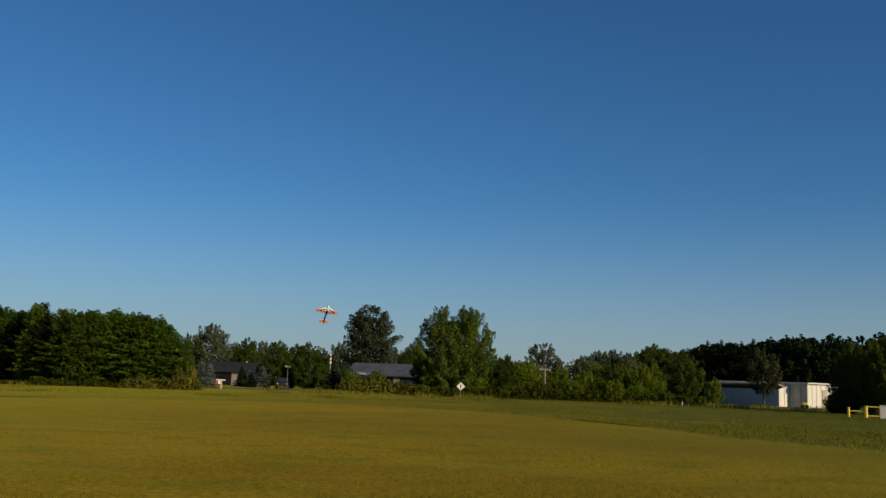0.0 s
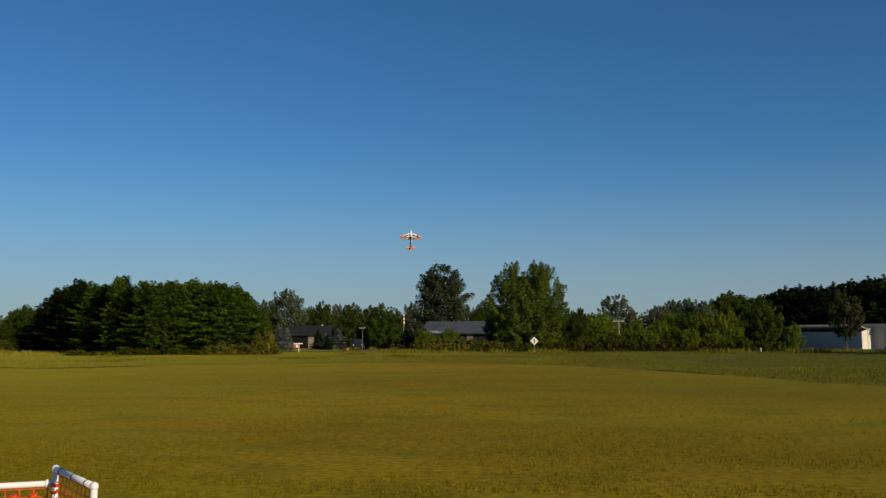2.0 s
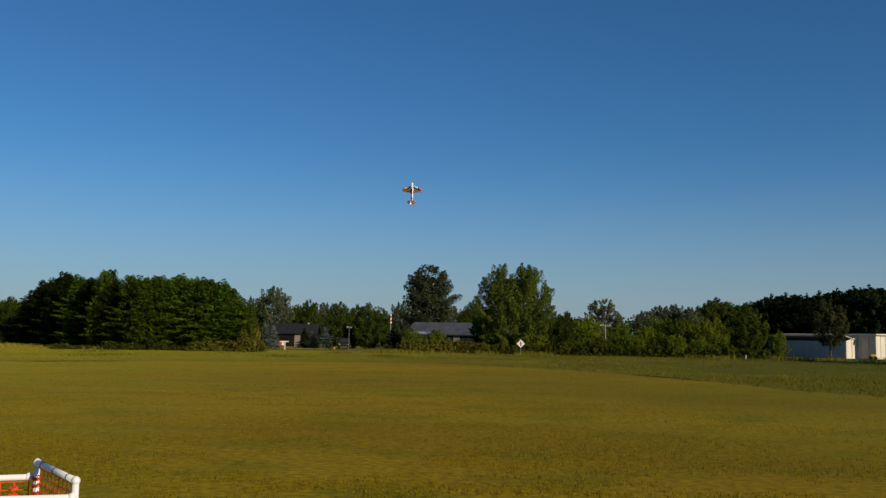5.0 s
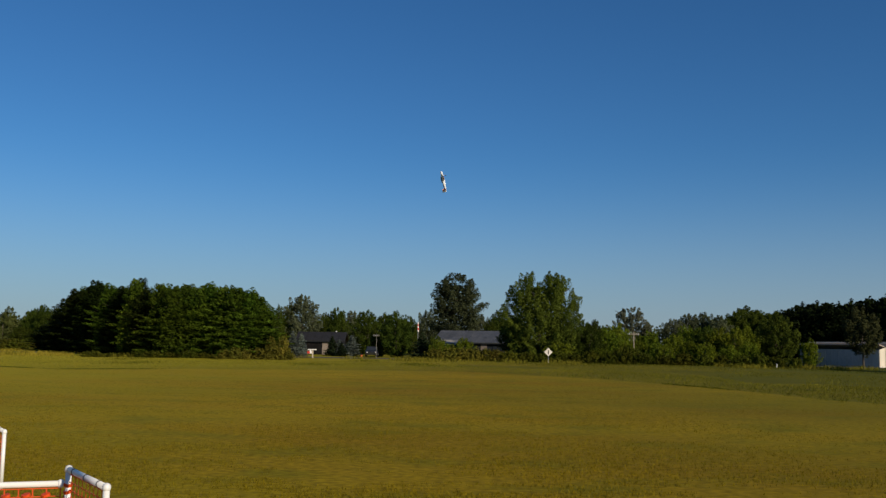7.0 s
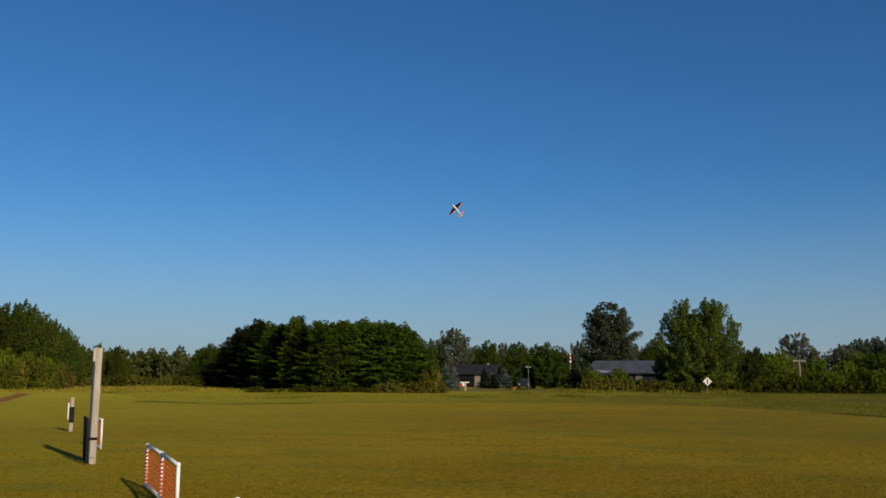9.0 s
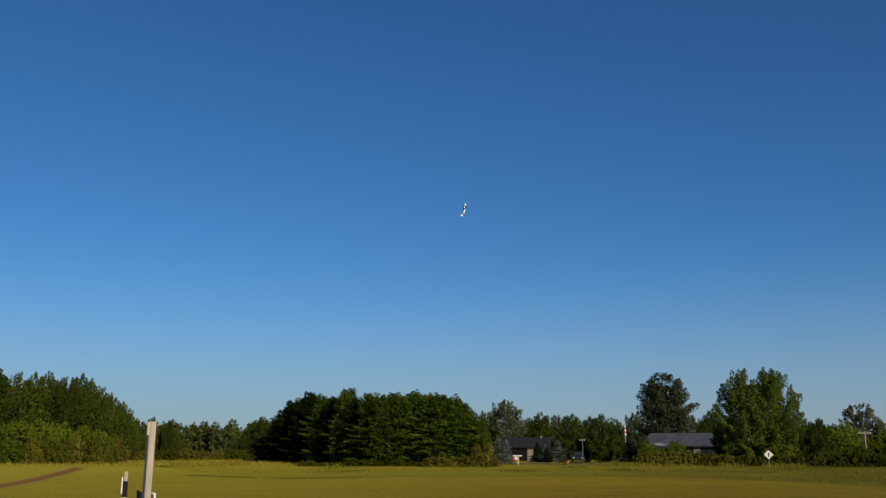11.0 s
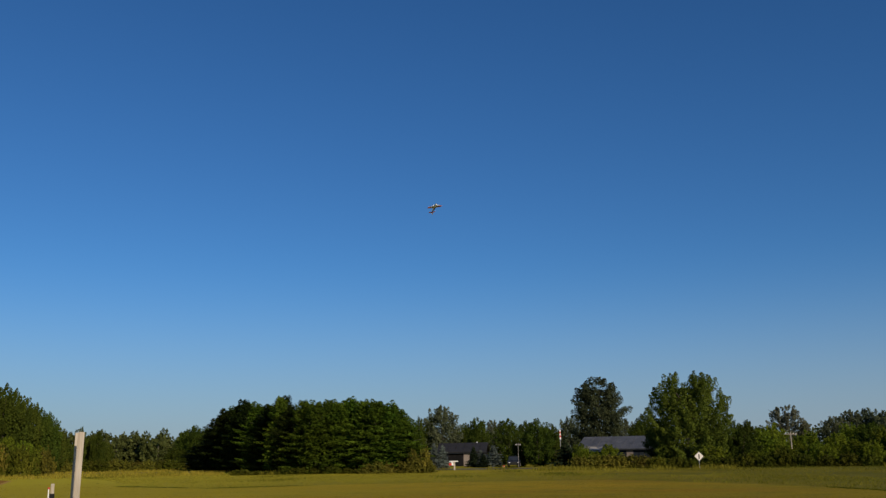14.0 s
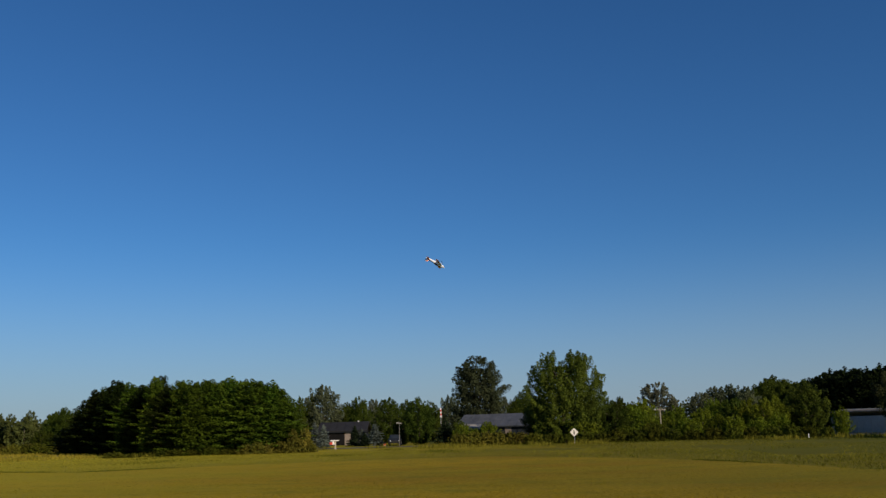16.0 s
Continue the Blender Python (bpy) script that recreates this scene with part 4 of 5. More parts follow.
def build_barn():
    """A long metal shed: its end wall takes the sun, a lean-to runs along the shaded side."""
    ob = thing("metal_shed", "long white metal shed with a lean-to beside the wood", "shed")
    u, v = Vector((-0.57, 0.82, 0)), Vector((0.82, 0.57, 0))
    p0 = Vector((42.0, 107.0, 0))
    tu, tv = math.degrees(math.atan2(u.y, u.x)), math.degrees(math.atan2(v.y, v.x))
    far = p0 + u * 13.0
    ribbed_wall(ob, 13.0, 0.0, 2.72, far, tu + 180, SHADEWALL)
    ribbed_wall(ob, 8.0, 0.0, 2.72, p0, tv, SIDING)
    ribbed_wall(ob, 8.0, 0.0, 2.72, far + v * 8.0, tv + 180, SIDING)
    ribbed_wall(ob, 13.0, 0.0, 2.72, p0 + v * 8.0, tu, SIDING)
    bm = bmesh.new()
    c = p0 + u * 6.5 + v * 4.0
    box(bm, (0, 0, 2.80), (13.6, 8.5, 0.15), 0.03, pose(c.x, c.y, 0, 0, 0, tu))
    part("roof", bm, SIDING, ob, "white flat metal roof")
    q = p0 + u * 2.28
    out = q - v * 2.1
    ribbed_wall(ob, 10.7, 0.0, 2.0, out + u * 10.7, tu + 180, SHADEWALL)
    ribbed_wall(ob, 2.1, 0.0, 2.0, out, tv, SIDING, slope=0.24)
    bm = bmesh.new()
    c = q + u * 5.35 - v * 1.05
    box(bm, (0, 0, 0), (10.9, 2.4, 0.07), 0.01, pose(c.x, c.y, 2.31, 0, 0, tu) @ pose(0, 0, 0, 13.4, 0, 0))
    part("lean_to_roof", bm, SHADEWALL, ob, "white lean-to roof with shade in its colour")
    d = p0 + v * 3.4
    bm = bmesh.new()
    box(bm, (0, -0.06, 1.05), (1.0, 0.06, 2.1), 0.01, pose(d.x, d.y, 0, 0, 0, tv))
    part("door", bm, WOOD, ob, "plain brown door")
    e = spot(21.3, 110)
    ob = thing("yellow_machine", "small yellow machine parked by the shed", "machine", at=(e.x, e.y, 0), turn=-20)
    bm = bmesh.new()
    box(bm, (0, 0, 0.50), (0.55, 0.4, 0.26), 0.07)
    part("body", bm, YELLOW, ob)
    for x in (-0.22, 0.22):
        for y in (-0.22, 0.22):
            part("wheel", tube(bmesh.new(), (x, y - 0.05, 0.2), (x, y + 0.05, 0.2), 0.2, sides=14), BLACK, ob)


# ---- the place ----
build_ground()
build_road()
build_tracks()
build_houses()
build_barn()
build_gate()
build_diamond_sign()
build_mailbox()
build_car()
utility_pole(6.35, 107, 3.55, 1.25, 0, "grey utility pole with a crossarm behind the thicket")
utility_pole(-9.4, 119, 3.0, 0.75, 0, "short pale pole with a crossarm beside the drive", PALEWOOD)
build_mast()
build_barriers()
build_board_post()
build_wrapped_post()
far_wood()
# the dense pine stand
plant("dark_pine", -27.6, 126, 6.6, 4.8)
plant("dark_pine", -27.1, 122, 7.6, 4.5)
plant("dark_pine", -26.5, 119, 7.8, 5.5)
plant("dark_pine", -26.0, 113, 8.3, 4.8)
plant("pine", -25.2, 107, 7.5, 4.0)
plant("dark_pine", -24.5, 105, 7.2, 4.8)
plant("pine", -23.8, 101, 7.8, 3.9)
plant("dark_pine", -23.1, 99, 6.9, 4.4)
plant("pine", -22.4, 97, 7.1, 3.6)
plant("pine", -21.7, 95, 6.9, 4.0)
plant("pine", -20.9, 97, 7.2, 3.6)
plant("pine", -20.2, 96, 7.0, 4.0)
plant("pine", -19.6, 97, 7.4, 4.2)
plant("pine", -18.8, 95, 6.9, 4.0)
plant("pine", -18.0, 94, 7.0, 3.9)
plant("pine", -17.2, 94, 6.8, 4.3)
plant("pine", -16.6, 94, 6.1, 4.0)
plant("pine", -16.1, 94, 4.6, 3.9)
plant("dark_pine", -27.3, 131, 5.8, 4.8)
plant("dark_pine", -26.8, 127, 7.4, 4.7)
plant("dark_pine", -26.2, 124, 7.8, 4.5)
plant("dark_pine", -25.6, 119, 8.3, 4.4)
plant("pine", -24.9, 114, 7.6, 4.2)
plant("pine", -24.1, 109, 7.0, 4.0)
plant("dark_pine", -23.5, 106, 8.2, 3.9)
plant("pine", -22.7, 104, 6.7, 3.8)
plant("pine", -22.1, 103, 7.4, 3.8)
plant("pine", -21.3, 102, 7.2, 3.8)
plant("pine", -20.6, 102, 7.5, 3.8)
plant("pine", -19.8, 103, 6.9, 3.8)
plant("pine", -19.2, 103, 7.4, 3.8)
plant("pine", -18.4, 101, 7.4, 3.6)
plant("pine", -17.6, 102, 6.8, 3.8)
plant("pine", -16.9, 102, 6.9, 3.8)
plant("pine", -16.2, 101, 5.8, 3.6)
plant("pine", -27.0, 135, 7.7, 5.2)
plant("pine", -26.5, 131, 8.4, 5.1)
plant("pine", -25.9, 126, 8.6, 4.8)
plant("pine", -25.1, 121, 7.9, 4.7)
plant("pine", -24.4, 117, 7.7, 4.4)
plant("pine", -23.7, 114, 8.1, 4.4)
plant("pine", -23.0, 111, 7.3, 4.3)
plant("pine", -22.3, 110, 7.9, 4.2)
plant("pine", -21.6, 109, 7.6, 4.2)
plant("pine", -20.9, 109, 7.7, 4.2)
plant("pine", -20.1, 109, 7.4, 4.2)
plant("pine", -19.5, 109, 8.0, 4.2)
plant("pine", -18.7, 108, 7.5, 4.2)
plant("pine", -17.9, 108, 7.7, 4.2)
plant("pine", -17.2, 108, 6.9, 4.2)
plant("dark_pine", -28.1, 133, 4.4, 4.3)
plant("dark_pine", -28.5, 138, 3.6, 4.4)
# trees round the houses
plant("cottonwood", -4.5, 145, 13.0, 8.0)
plant("maple", 0.7, 112, 10.6, 9.5)
plant("broadleaf", -14.8, 150, 7.7, 2.6)
plant("broadleaf", -15.4, 140, 7.3, 1.9)
plant("broadleaf", -12.6, 160, 6.8, 4.9)
plant("broadleaf", -11.9, 150, 7.4, 4.6)
plant("broadleaf", -10.0, 150, 7.1, 5.5)
plant("broadleaf", -8.9, 150, 6.7, 3.7)
plant("broadleaf", -7.4, 160, 6.6, 3.9)
plant("broadleaf", -1.9, 175, 8.4, 4.7)
plant("broadleaf", -2.3, 160, 6.3, 3.9)
plant("broadleaf", 3.3, 160, 6.5, 3.3)
plant("broadleaf", 4.0, 150, 6.2, 3.3)
plant("broadleaf", -8.2, 122, 6.0, 4.8)
plant("broadleaf", -9.2, 128, 4.0, 3.5)
plant("broadleaf", -13.0, 172, 4.6, 5.3)
plant("broadleaf", -0.9, 120, 5.2, 4.4)
plant("broadleaf", 2.8, 112, 4.0, 3.4)
plant("broadleaf", 3.7, 112, 3.9, 3.8)
plant("sparse_tree", 6.2, 160, 8.6, 7.0)
plant("grey_tree", -14.0, 150, 9.4, 6.6)
plant("grey_tree", -10.9, 165, 7.6, 4.5)
plant("grey_tree", -6.3, 165, 7.8, 5.5)
plant("grey_tree", -3.0, 175, 7.5, 4.7)
plant("grey_tree", 8.7, 165, 7.0, 5.3)
plant("grey_tree", 9.6, 170, 8.0, 6.3)
plant("grey_tree", 10.5, 170, 8.3, 6.3)
plant("grey_tree", 11.3, 168, 7.8, 5.2)
plant("broadleaf", 14.5, 116, 6.1, 5.2)
plant("blue_spruce", -14.5, 118, 3.1, 3.0)
plant("blue_spruce", -14.0, 120, 2.9, 2.8)
plant("blue_spruce", -10.9, 124, 2.8, 3.6)
plant("blue_spruce", -11.7, 126, 2.2, 2.3)
plant("dark_spruce", -6.6, 118, 3.2, 4.2)
plant("dark_spruce", -12.1, 126, 2.7, 2.8)
plant("dark_spruce", -11.5, 123, 1.7, 2.3)
# young trees and thicket beyond the road
plant("young_tree", 4.7, 116, 4.1, 4.3)
plant("young_tree", 5.7, 112, 2.7, 3.0)
plant("young_tree", 5.4, 140, 5.3, 4.3)
plant("young_tree", 7.2, 130, 4.1, 4.5)
plant("young_tree", 6.6, 112, 2.7, 3.2)
plant("young_tree", 7.7, 110, 2.4, 3.1)
plant("young_tree", 8.7, 116, 3.5, 3.6)
plant("young_tree", 9.6, 112, 2.7, 3.2)
plant("young_tree", 10.5, 110, 2.5, 3.1)
plant("young_tree", 11.4, 118, 4.4, 4.1)
plant("young_tree", 12.2, 112, 4.2, 3.4)
plant("young_tree", 13.0, 110, 2.6, 3.1)
plant("young_tree", 16.3, 110, 3.1, 2.3)
plant("young_tree", 10.5, 130, 4.6, 4.8)
plant("young_tree", 9.4, 140, 5.1, 5.2)
plant("young_tree", 11.9, 106, 2.2, 2.6)
plant("young_tree", 8.2, 106, 2.1, 2.6)
plant("young_tree", 1.9, 104, 2.2, 3.8)
plant("young_tree", 4.3, 104, 1.7, 3.2)
plant("young_tree", 12.8, 114, 4.5, 3.1)
plant("broadleaf", 13.7, 120, 4.7, 4.1)
plant("broadleaf", 10.6, 122, 4.7, 4.5)
# the dark wood behind the shed
plant("broadleaf", 11.4, 210, 8.1, 9.5)
plant("broadleaf", 11.8, 219, 7.6, 9.9)
plant("broadleaf", 11.1, 202, 7.4, 8.7)
plant("broadleaf", 12.1, 190, 8.4, 7.5)
plant("broadleaf", 12.5, 199, 8.0, 7.8)
plant("broadleaf", 11.8, 182, 7.7, 6.7)
plant("broadleaf", 12.8, 185, 10.0, 8.6)
plant("broadleaf", 13.3, 194, 9.7, 9.0)
plant("broadleaf", 12.6, 177, 9.2, 7.8)
plant("broadleaf", 13.6, 185, 9.1, 8.4)
plant("broadleaf", 14.1, 194, 8.8, 8.8)
plant("broadleaf", 13.4, 177, 8.4, 7.6)
plant("broadleaf", 14.6, 185, 9.1, 8.4)
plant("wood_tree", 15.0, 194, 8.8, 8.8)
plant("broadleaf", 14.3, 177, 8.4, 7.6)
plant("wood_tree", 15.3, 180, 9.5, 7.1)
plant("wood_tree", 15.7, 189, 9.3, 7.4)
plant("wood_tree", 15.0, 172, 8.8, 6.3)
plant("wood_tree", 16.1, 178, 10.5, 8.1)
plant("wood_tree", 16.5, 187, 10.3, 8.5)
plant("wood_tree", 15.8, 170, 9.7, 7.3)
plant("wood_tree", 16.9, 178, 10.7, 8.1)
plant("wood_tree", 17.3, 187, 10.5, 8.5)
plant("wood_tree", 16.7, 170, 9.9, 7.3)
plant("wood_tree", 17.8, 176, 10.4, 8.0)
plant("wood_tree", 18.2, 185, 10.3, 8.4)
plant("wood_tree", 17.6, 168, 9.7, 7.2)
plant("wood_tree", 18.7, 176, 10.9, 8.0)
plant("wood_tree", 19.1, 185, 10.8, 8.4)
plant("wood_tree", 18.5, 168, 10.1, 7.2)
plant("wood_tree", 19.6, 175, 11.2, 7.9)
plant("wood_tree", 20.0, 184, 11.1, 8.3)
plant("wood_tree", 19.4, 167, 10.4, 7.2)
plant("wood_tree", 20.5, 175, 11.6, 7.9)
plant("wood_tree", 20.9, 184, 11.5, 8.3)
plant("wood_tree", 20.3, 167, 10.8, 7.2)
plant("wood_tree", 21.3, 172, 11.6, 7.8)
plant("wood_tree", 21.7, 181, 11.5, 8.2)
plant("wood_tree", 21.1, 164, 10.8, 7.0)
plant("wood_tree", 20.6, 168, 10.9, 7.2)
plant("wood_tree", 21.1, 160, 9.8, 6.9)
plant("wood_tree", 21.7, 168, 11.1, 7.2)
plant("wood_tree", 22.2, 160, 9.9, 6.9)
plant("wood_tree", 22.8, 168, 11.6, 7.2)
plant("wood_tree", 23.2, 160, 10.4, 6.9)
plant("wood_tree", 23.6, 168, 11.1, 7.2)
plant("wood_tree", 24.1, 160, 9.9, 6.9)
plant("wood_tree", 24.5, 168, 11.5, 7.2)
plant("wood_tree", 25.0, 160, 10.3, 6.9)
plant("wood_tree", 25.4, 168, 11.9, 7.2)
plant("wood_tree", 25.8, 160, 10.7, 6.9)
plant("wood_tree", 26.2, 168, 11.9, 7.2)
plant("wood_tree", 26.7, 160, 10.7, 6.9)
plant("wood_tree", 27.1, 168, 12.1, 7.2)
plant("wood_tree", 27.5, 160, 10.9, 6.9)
plant("broadleaf", 23.7, 92, 6.5, 3.3)
plant("broadleaf", 23.1, 93, 4.4, 1.9)
plant("broadleaf", 24.9, 90, 6.6, 3.3)
plant("broadleaf", 25.9, 88, 6.8, 3.8)
plant("lone_tree", 19.1, 104, 6.3, 4.2)
# the wood across the track
plant("broadleaf", -43.5, 120, 10.7, 5.2)
plant("broadleaf", -42.4, 124, 10.7, 4.9)
plant("broadleaf", -41.5, 122, 10.6, 4.9)
plant("broadleaf", -40.8, 126, 10.9, 4.3)
plant("broadleaf", -40.0, 122, 10.2, 4.5)
plant("broadleaf", -39.1, 124, 10.7, 4.9)
plant("broadleaf", -38.5, 126, 10.2, 4.2)
plant("broadleaf", -37.9, 128, 9.4, 3.9)
plant("broadleaf", -37.2, 130, 8.2, 3.7)
plant("broadleaf", -36.7, 132, 7.7, 3.2)
plant("broadleaf", -36.3, 134, 6.3, 3.0)
plant("broadleaf", -35.9, 138, 4.7, 3.0)
plant("broadleaf", -40.3, 130, 10.0, 4.8)
plant("broadleaf", -39.4, 132, 9.8, 4.9)
plant("broadleaf", -41.8, 130, 9.8, 4.8)
plant("broadleaf", -44.3, 120, 10.6, 5.2)
plant("broadleaf", -45.3, 118, 10.4, 5.1)
plant("young_tree", -41.0, 116, 4.9, 3.6)
plant("young_tree", -39.9, 116, 4.6, 3.6)
plant("young_tree", -38.8, 117, 4.3, 3.3)
plant("young_tree", -37.9, 120, 3.9, 3.4)
plant("young_tree", -37.2, 124, 3.5, 3.0)
plant("young_tree", -42.2, 114, 4.8, 4.2)
plant("young_tree", -43.3, 114, 4.7, 4.2)
plant("broadleaf", -35.0, 215, 8.6, 2.9)
plant("broadleaf", -34.1, 215, 7.8, 3.4)
plant("broadleaf", -34.5, 220, 6.9, 2.7)
plant("broadleaf", -33.6, 225, 5.5, 3.3)
plant("broadleaf", -28.8, 190, 7.8, 4.4)
plant("broadleaf", -29.3, 195, 7.1, 3.1)
plant("broadleaf", -28.0, 170, 6.9, 3.1)
plant("broadleaf", -29.8, 185, 3.8, 4.5)
plant("broadleaf", -28.7, 185, 7.8, 4.5)
plant("broadleaf", -29.3, 188, 6.8, 4.1)
plant("broadleaf", -28.1, 180, 5.8, 3.3)
# low bushes along the field edge
plant("green_bush", 5.9, 102, 2.0, 2.3)
plant("green_bush", 6.4, 102, 1.8, 2.3)
plant("green_bush", 5.4, 102, 1.6, 2.3)
plant("golden_bush", -35.8, 137, 1.7, 2.6)
plant("golden_bush", -35.4, 137, 1.4, 2.7)
plant("green_bush", -34.9, 140, 1.7, 3.9)
plant("golden_bush", -34.4, 175, 1.5, 3.9)
plant("green_bush", -34.0, 136, 1.7, 3.1)
plant("green_bush", -33.6, 168, 1.9, 4.6)
plant("golden_bush", -33.1, 145, 1.9, 3.0)
plant("golden_bush", -32.8, 141, 1.7, 3.8)
plant("golden_bush", -32.3, 175, 1.4, 4.2)
plant("golden_bush", -31.8, 167, 1.4, 4.1)
plant("golden_bush", -31.3, 143, 1.6, 2.8)
plant("green_bush", -30.8, 148, 1.4, 4.1)
plant("golden_bush", -30.4, 168, 1.5, 4.1)
plant("green_bush", -30.0, 146, 1.6, 3.7)
plant("green_bush", -29.4, 174, 1.4, 3.3)
plant("golden_bush", -28.9, 171, 1.6, 3.2)
plant("green_bush", -41.8, 116, 3.3, 2.4)
plant("golden_bush", -41.3, 112, 2.8, 2.3)
plant("green_bush", -40.8, 115, 3.3, 2.4)
plant("green_bush", -40.2, 115, 3.0, 2.4)
plant("green_bush", -39.6, 113, 2.6, 2.4)
plant("golden_bush", -39.1, 116, 3.5, 2.4)
plant("green_bush", -38.5, 116, 3.5, 2.4)
plant("green_bush", -38.0, 115, 3.4, 2.4)
plant("green_bush", -37.4, 116, 2.8, 2.4)
plant("golden_bush", -36.8, 116, 3.1, 2.4)
plant("golden_bush", -18.5, 92, 0.9, 2.3)
plant("golden_bush", -17.9, 92, 1.1, 2.3)
plant("golden_bush", -17.2, 92, 1.0, 2.0)
plant("golden_bush", -16.4, 92, 1.1, 2.3)
plant("golden_bush", -15.6, 92, 1.8, 2.3)
plant("golden_bush", -14.9, 92, 1.4, 2.0)
plant("golden_bush", -15.1, 92, 2.3, 1.7)
plant("golden_bush", -15.8, 92, 2.2, 1.7)
plant("golden_bush", -5.7, 104, 1.4, 2.9)
plant("golden_bush", -4.9, 104, 1.5, 2.9)
plant("golden_bush", -4.1, 104, 1.4, 2.9)
plant("golden_bush", -3.4, 104, 1.5, 2.9)
plant("golden_bush", -2.7, 104, 1.4, 2.9)
plant("golden_bush", -2.0, 104, 1.3, 2.7)
plant("young_tree", -5.0, 112, 1.9, 2.7)
plant("young_tree", -4.0, 112, 2.6, 3.0)
plant("young_tree", -5.6, 112, 2.3, 2.5)
plant("broadleaf", -5.7, 116, 2.9, 2.6)
plant("green_bush", -23.5, 94, 0.6, 2.1)
plant("green_bush", -22.6, 94, 0.7, 2.3)
plant("green_bush", -21.6, 94, 0.6, 2.3)
plant("green_bush", -20.7, 94, 0.8, 2.3)
plant("green_bush", -19.7, 94, 0.6, 2.1)
plant("green_bush", -25.9, 94, 0.6, 2.3)
plant("green_bush", -25.0, 94, 0.4, 2.3)
plant("green_bush", -1.2, 101, 1.2, 2.5)
plant("green_bush", -0.1, 101, 1.1, 2.7)
plant("green_bush", 0.7, 101, 1.0, 2.5)
plant("green_bush", 1.8, 101, 1.2, 2.5)
plant("green_bush", 2.8, 101, 1.1, 2.5)
plant("green_bush", 3.8, 101, 1.4, 2.5)
plant("green_bush", 4.9, 101, 1.2, 2.5)
plant("green_bush", 5.9, 101, 1.3, 2.2)
plant("green_bush", 6.9, 101, 1.3, 2.5)
plant("green_bush", 8.1, 101, 1.1, 2.5)
plant("green_bush", 9.2, 101, 1.3, 2.5)
plant("green_bush", 10.4, 101, 1.2, 2.5)
plant("green_bush", 11.4, 101, 1.2, 2.2)
plant("green_bush", 12.5, 101, 1.2, 2.5)
plant("green_bush", 13.6, 101, 1.3, 2.5)
plant("green_bush", 14.5, 101, 1.1, 2.1)
plant("green_bush", 15.5, 101, 1.0, 1.9)
plant("broadleaf", 22.8, 90, 1.7, 1.7)
plant("broadleaf", 23.2, 90, 2.0, 2.4)
plant("broadleaf", 23.7, 90, 1.7, 2.0)

build_grass()
airplane = build_aircraft()
insect_one = build_insect("flying_insect", "small brown insect flying close by")
insect_two = build_insect("flying_insect", "small dark insect crossing the sky")


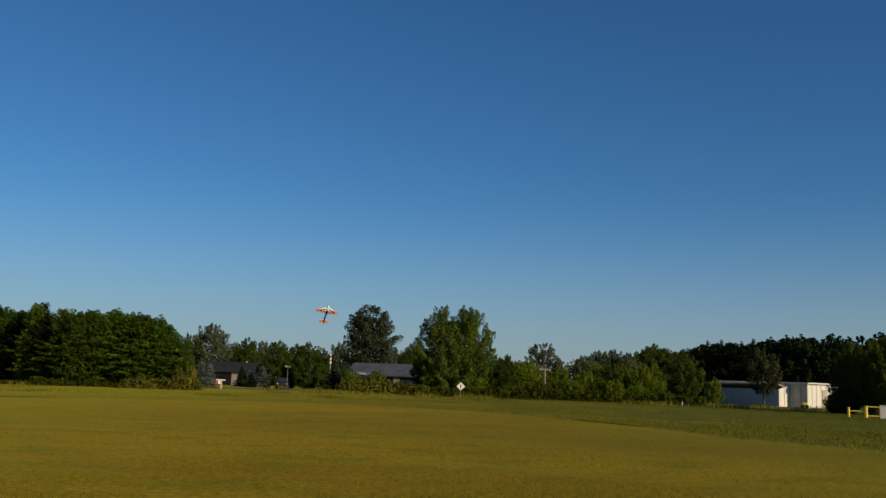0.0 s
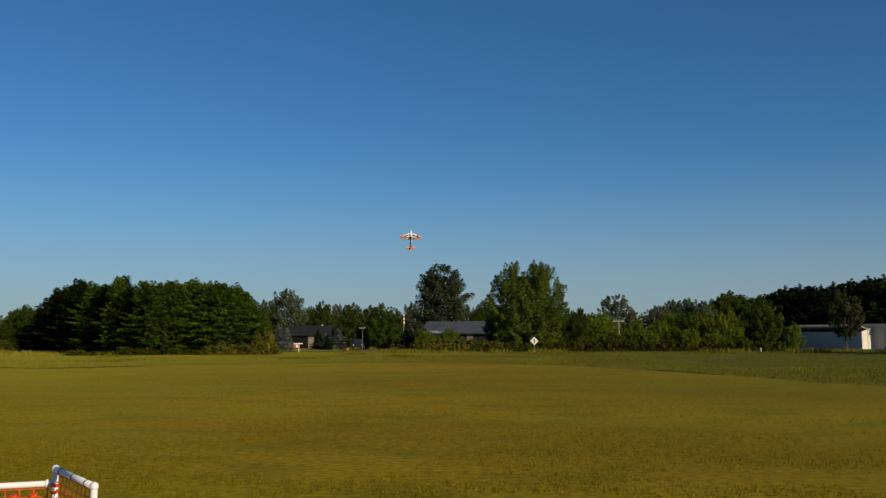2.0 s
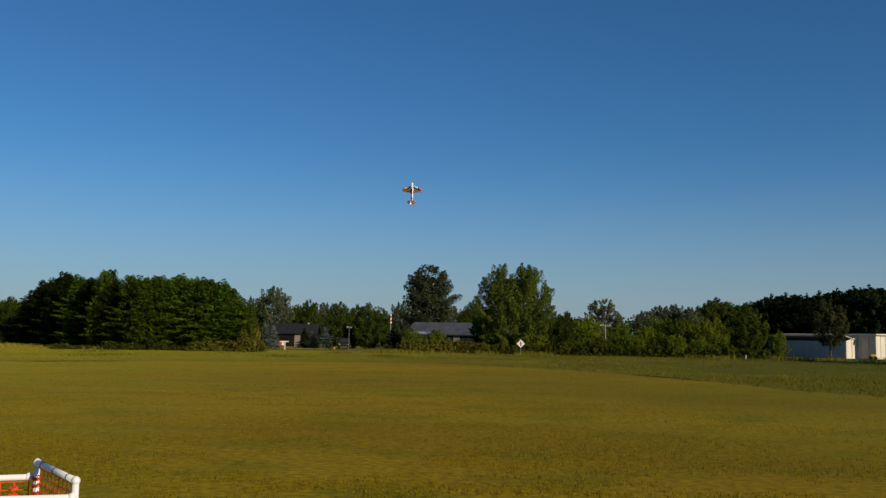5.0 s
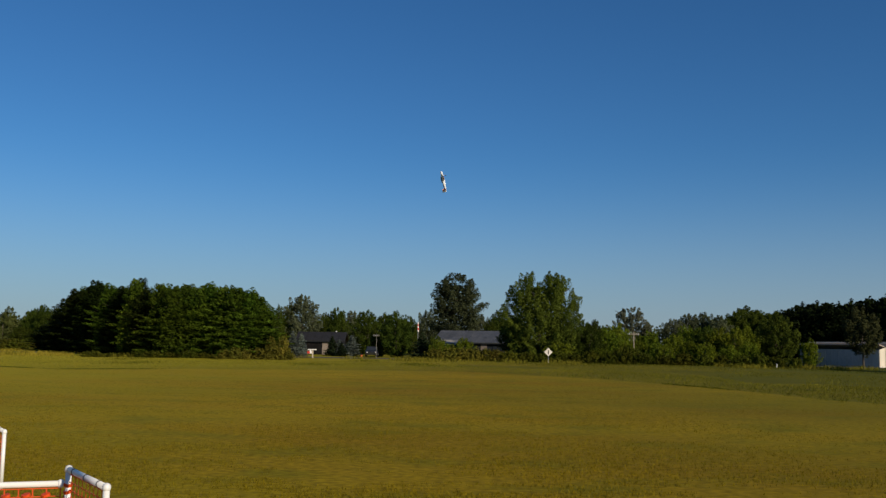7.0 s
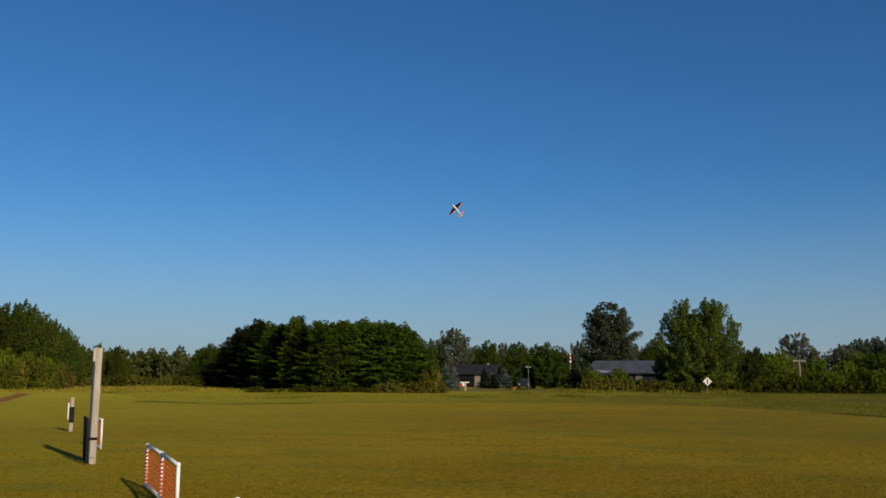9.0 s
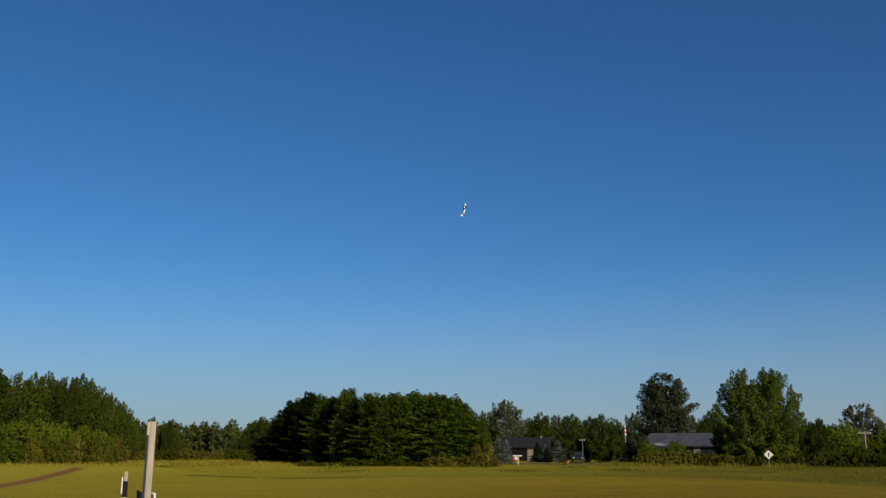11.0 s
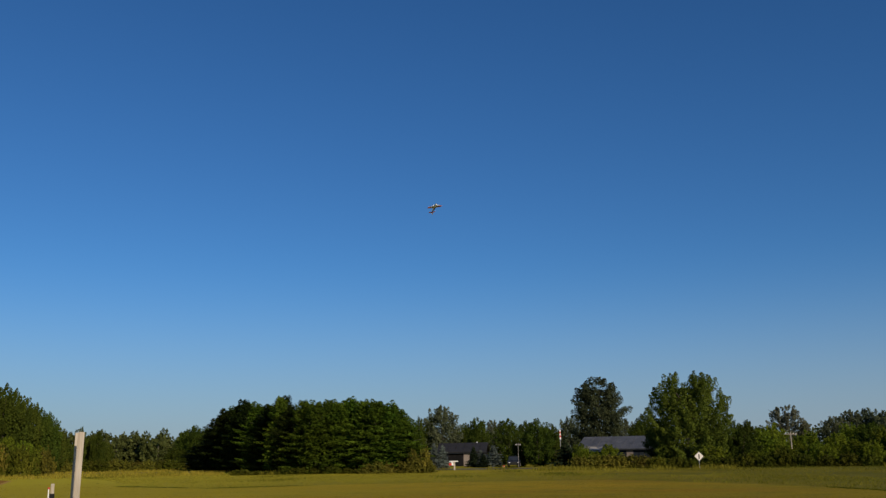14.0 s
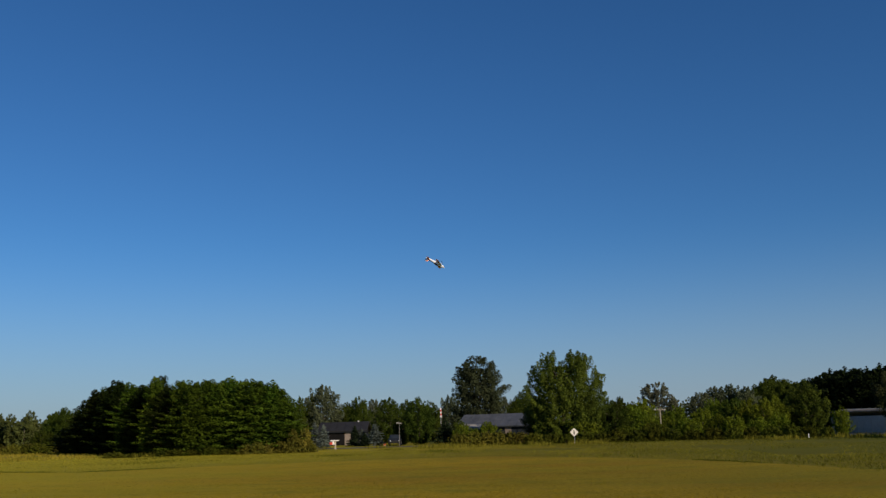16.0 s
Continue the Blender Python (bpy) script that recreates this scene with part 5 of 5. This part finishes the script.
def motions():
    walk(airplane, [
        (0, pose(-8.34, 65.32, 6.07, 123.2, 5.8, 22.9)),
        (0.5, pose(-7.72, 65.39, 6.21, 106.6, -3.0, -0.4)),
        (1, pose(-7.71, 66.31, 7.31, 100.5, 0.7, 1.3)),
        (1.5, pose(-7.95, 68.22, 8.23, 100.5, 1.8, 4.7)),
        (2, pose(-7.56, 67.20, 8.76, 101.2, 1.3, 4.8)),
        (2.5, pose(-6.96, 64.20, 9.03, 101.5, -0.0, 4.5)),
        (3, pose(-6.14, 60.23, 9.10, 101.2, 0.7, 4.8)),
        (3.5, pose(-5.81, 60.19, 9.67, 101.0, -0.8, 4.3)),
        (4, pose(-5.73, 60.13, 10.17, 101.2, -0.5, 4.1)),
        (4.2, pose(-5.77, 60.10, 10.34, 101.1, -1.2, 3.8)),
        (5.2, pose(-6.04, 59.93, 11.32, 95.2, 7.9, -35.7)),
        (6.5, pose(-6.46, 61.73, 12.43, 85.2, 11.9, -65.8)),
        (7, pose(-5.96, 62.71, 12.97, 106.4, 8.5, -78.7)),
        (7.5, pose(-6.55, 66.44, 14.55, 127.7, -26.3, -97.0)),
        (7.75, pose(-7.68, 67.29, 14.80, 153.2, 14.5, -145.9)),
        (8, pose(-8.81, 68.14, 15.06, 56.1, 79.8, 90.0)),
        (8.5, pose(-13.57, 73.58, 15.00, 118.2, 77.2, 161.0)),
        (9, pose(-19.23, 78.36, 16.27, 100.6, 41.1, 171.4)),
        (9.5, pose(-24.52, 84.66, 19.86, 112.1, 20.1, -143.6)),
        (9.7, pose(-26.24, 85.94, 21.40, 101.5, 19.4, -168.0)),
        (10.4, pose(-26.87, 89.32, 24.38, 95.7, -7.5, -108.8)),
        (11.1, pose(-27.06, 91.79, 27.02, 79.2, 4.3, -51.4)),
        (12, pose(-26.65, 92.58, 28.45, 85.3, 21.4, -10.3)),
        (12.5, pose(-24.74, 90.24, 27.23, 93.5, 5.6, -25.1)),
        (13, pose(-22.00, 80.91, 24.86, 105.5, 1.6, 16.1)),
        (13.5, pose(-21.37, 80.21, 24.14, 106.0, 5.1, 16.3)),
        (13.8, pose(-20.88, 80.35, 24.10, 132.1, -3.5, 36.9)),
        (14, pose(-20.54, 80.43, 24.11, 158.2, -13.2, 40.7)),
        (14.25, pose(-19.65, 79.66, 23.85, 161.1, -22.0, 53.6)),
        (14.5, pose(-18.72, 78.88, 23.64, 165.0, -28.9, 65.0)),
        (15, pose(-16.47, 77.62, 22.32, -174.0, -10.5, 89.0)),
        (15.5, pose(-12.50, 70.97, 18.46, -147.4, -5.1, 94.8)),
        (16, pose(-7.46, 61.53, 12.96, -146.1, 12.9, 92.0)),
    ])
    walk(insect_one, [
        (0, pose(0.946, 0.820, 2.002, 0, 0, -49.1)),
        (7.8, pose(0.788, 0.970, 2.007, 0, 0, -39.1)),
        (7.9, pose(0.552, 1.104, 2.058, 0, 0, -26.6)),
        (8.0, pose(0.204, 1.213, 2.071, 0, 0, -9.6)),
        (8.1, pose(-0.233, 1.217, 2.043, 0, 0, 10.9)),
        (8.2, pose(-0.626, 1.090, 1.983, 0, 0, 29.9)),
        (8.3, pose(-0.898, 0.901, 1.919, 0, 0, 44.9)),
        (8.6, pose(-1.633, 1.098, 2.009, 0, 0, 56.1)),
        (16, pose(-1.657, 1.017, 2.121, 0, 0, 58.5)),
    ])
    walk(insect_two, [
        (0, pose(1.175, 1.029, 1.996, 0, 0, -48.8)),
        (8.4, pose(0.834, 1.305, 2.050, 0, 0, -32.6)),
        (8.5, pose(0.592, 1.433, 2.046, 0, 0, -22.4)),
        (8.6, pose(0.283, 1.533, 2.011, 0, 0, -10.5)),
        (8.7, pose(-0.082, 1.568, 1.959, 0, 0, 3.0)),
        (8.8, pose(-0.463, 1.512, 1.891, 0, 0, 17.0)),
        (8.9, pose(-0.809, 1.371, 1.814, 0, 0, 30.5)),
        (9.0, pose(-1.081, 1.175, 1.756, 0, 0, 42.6)),
        (9.2, pose(-1.354, 0.848, 1.740, 0, 0, 57.9)),
        (16, pose(-1.701, 1.025, 1.889, 0, 0, 58.9)),
    ])


motions()
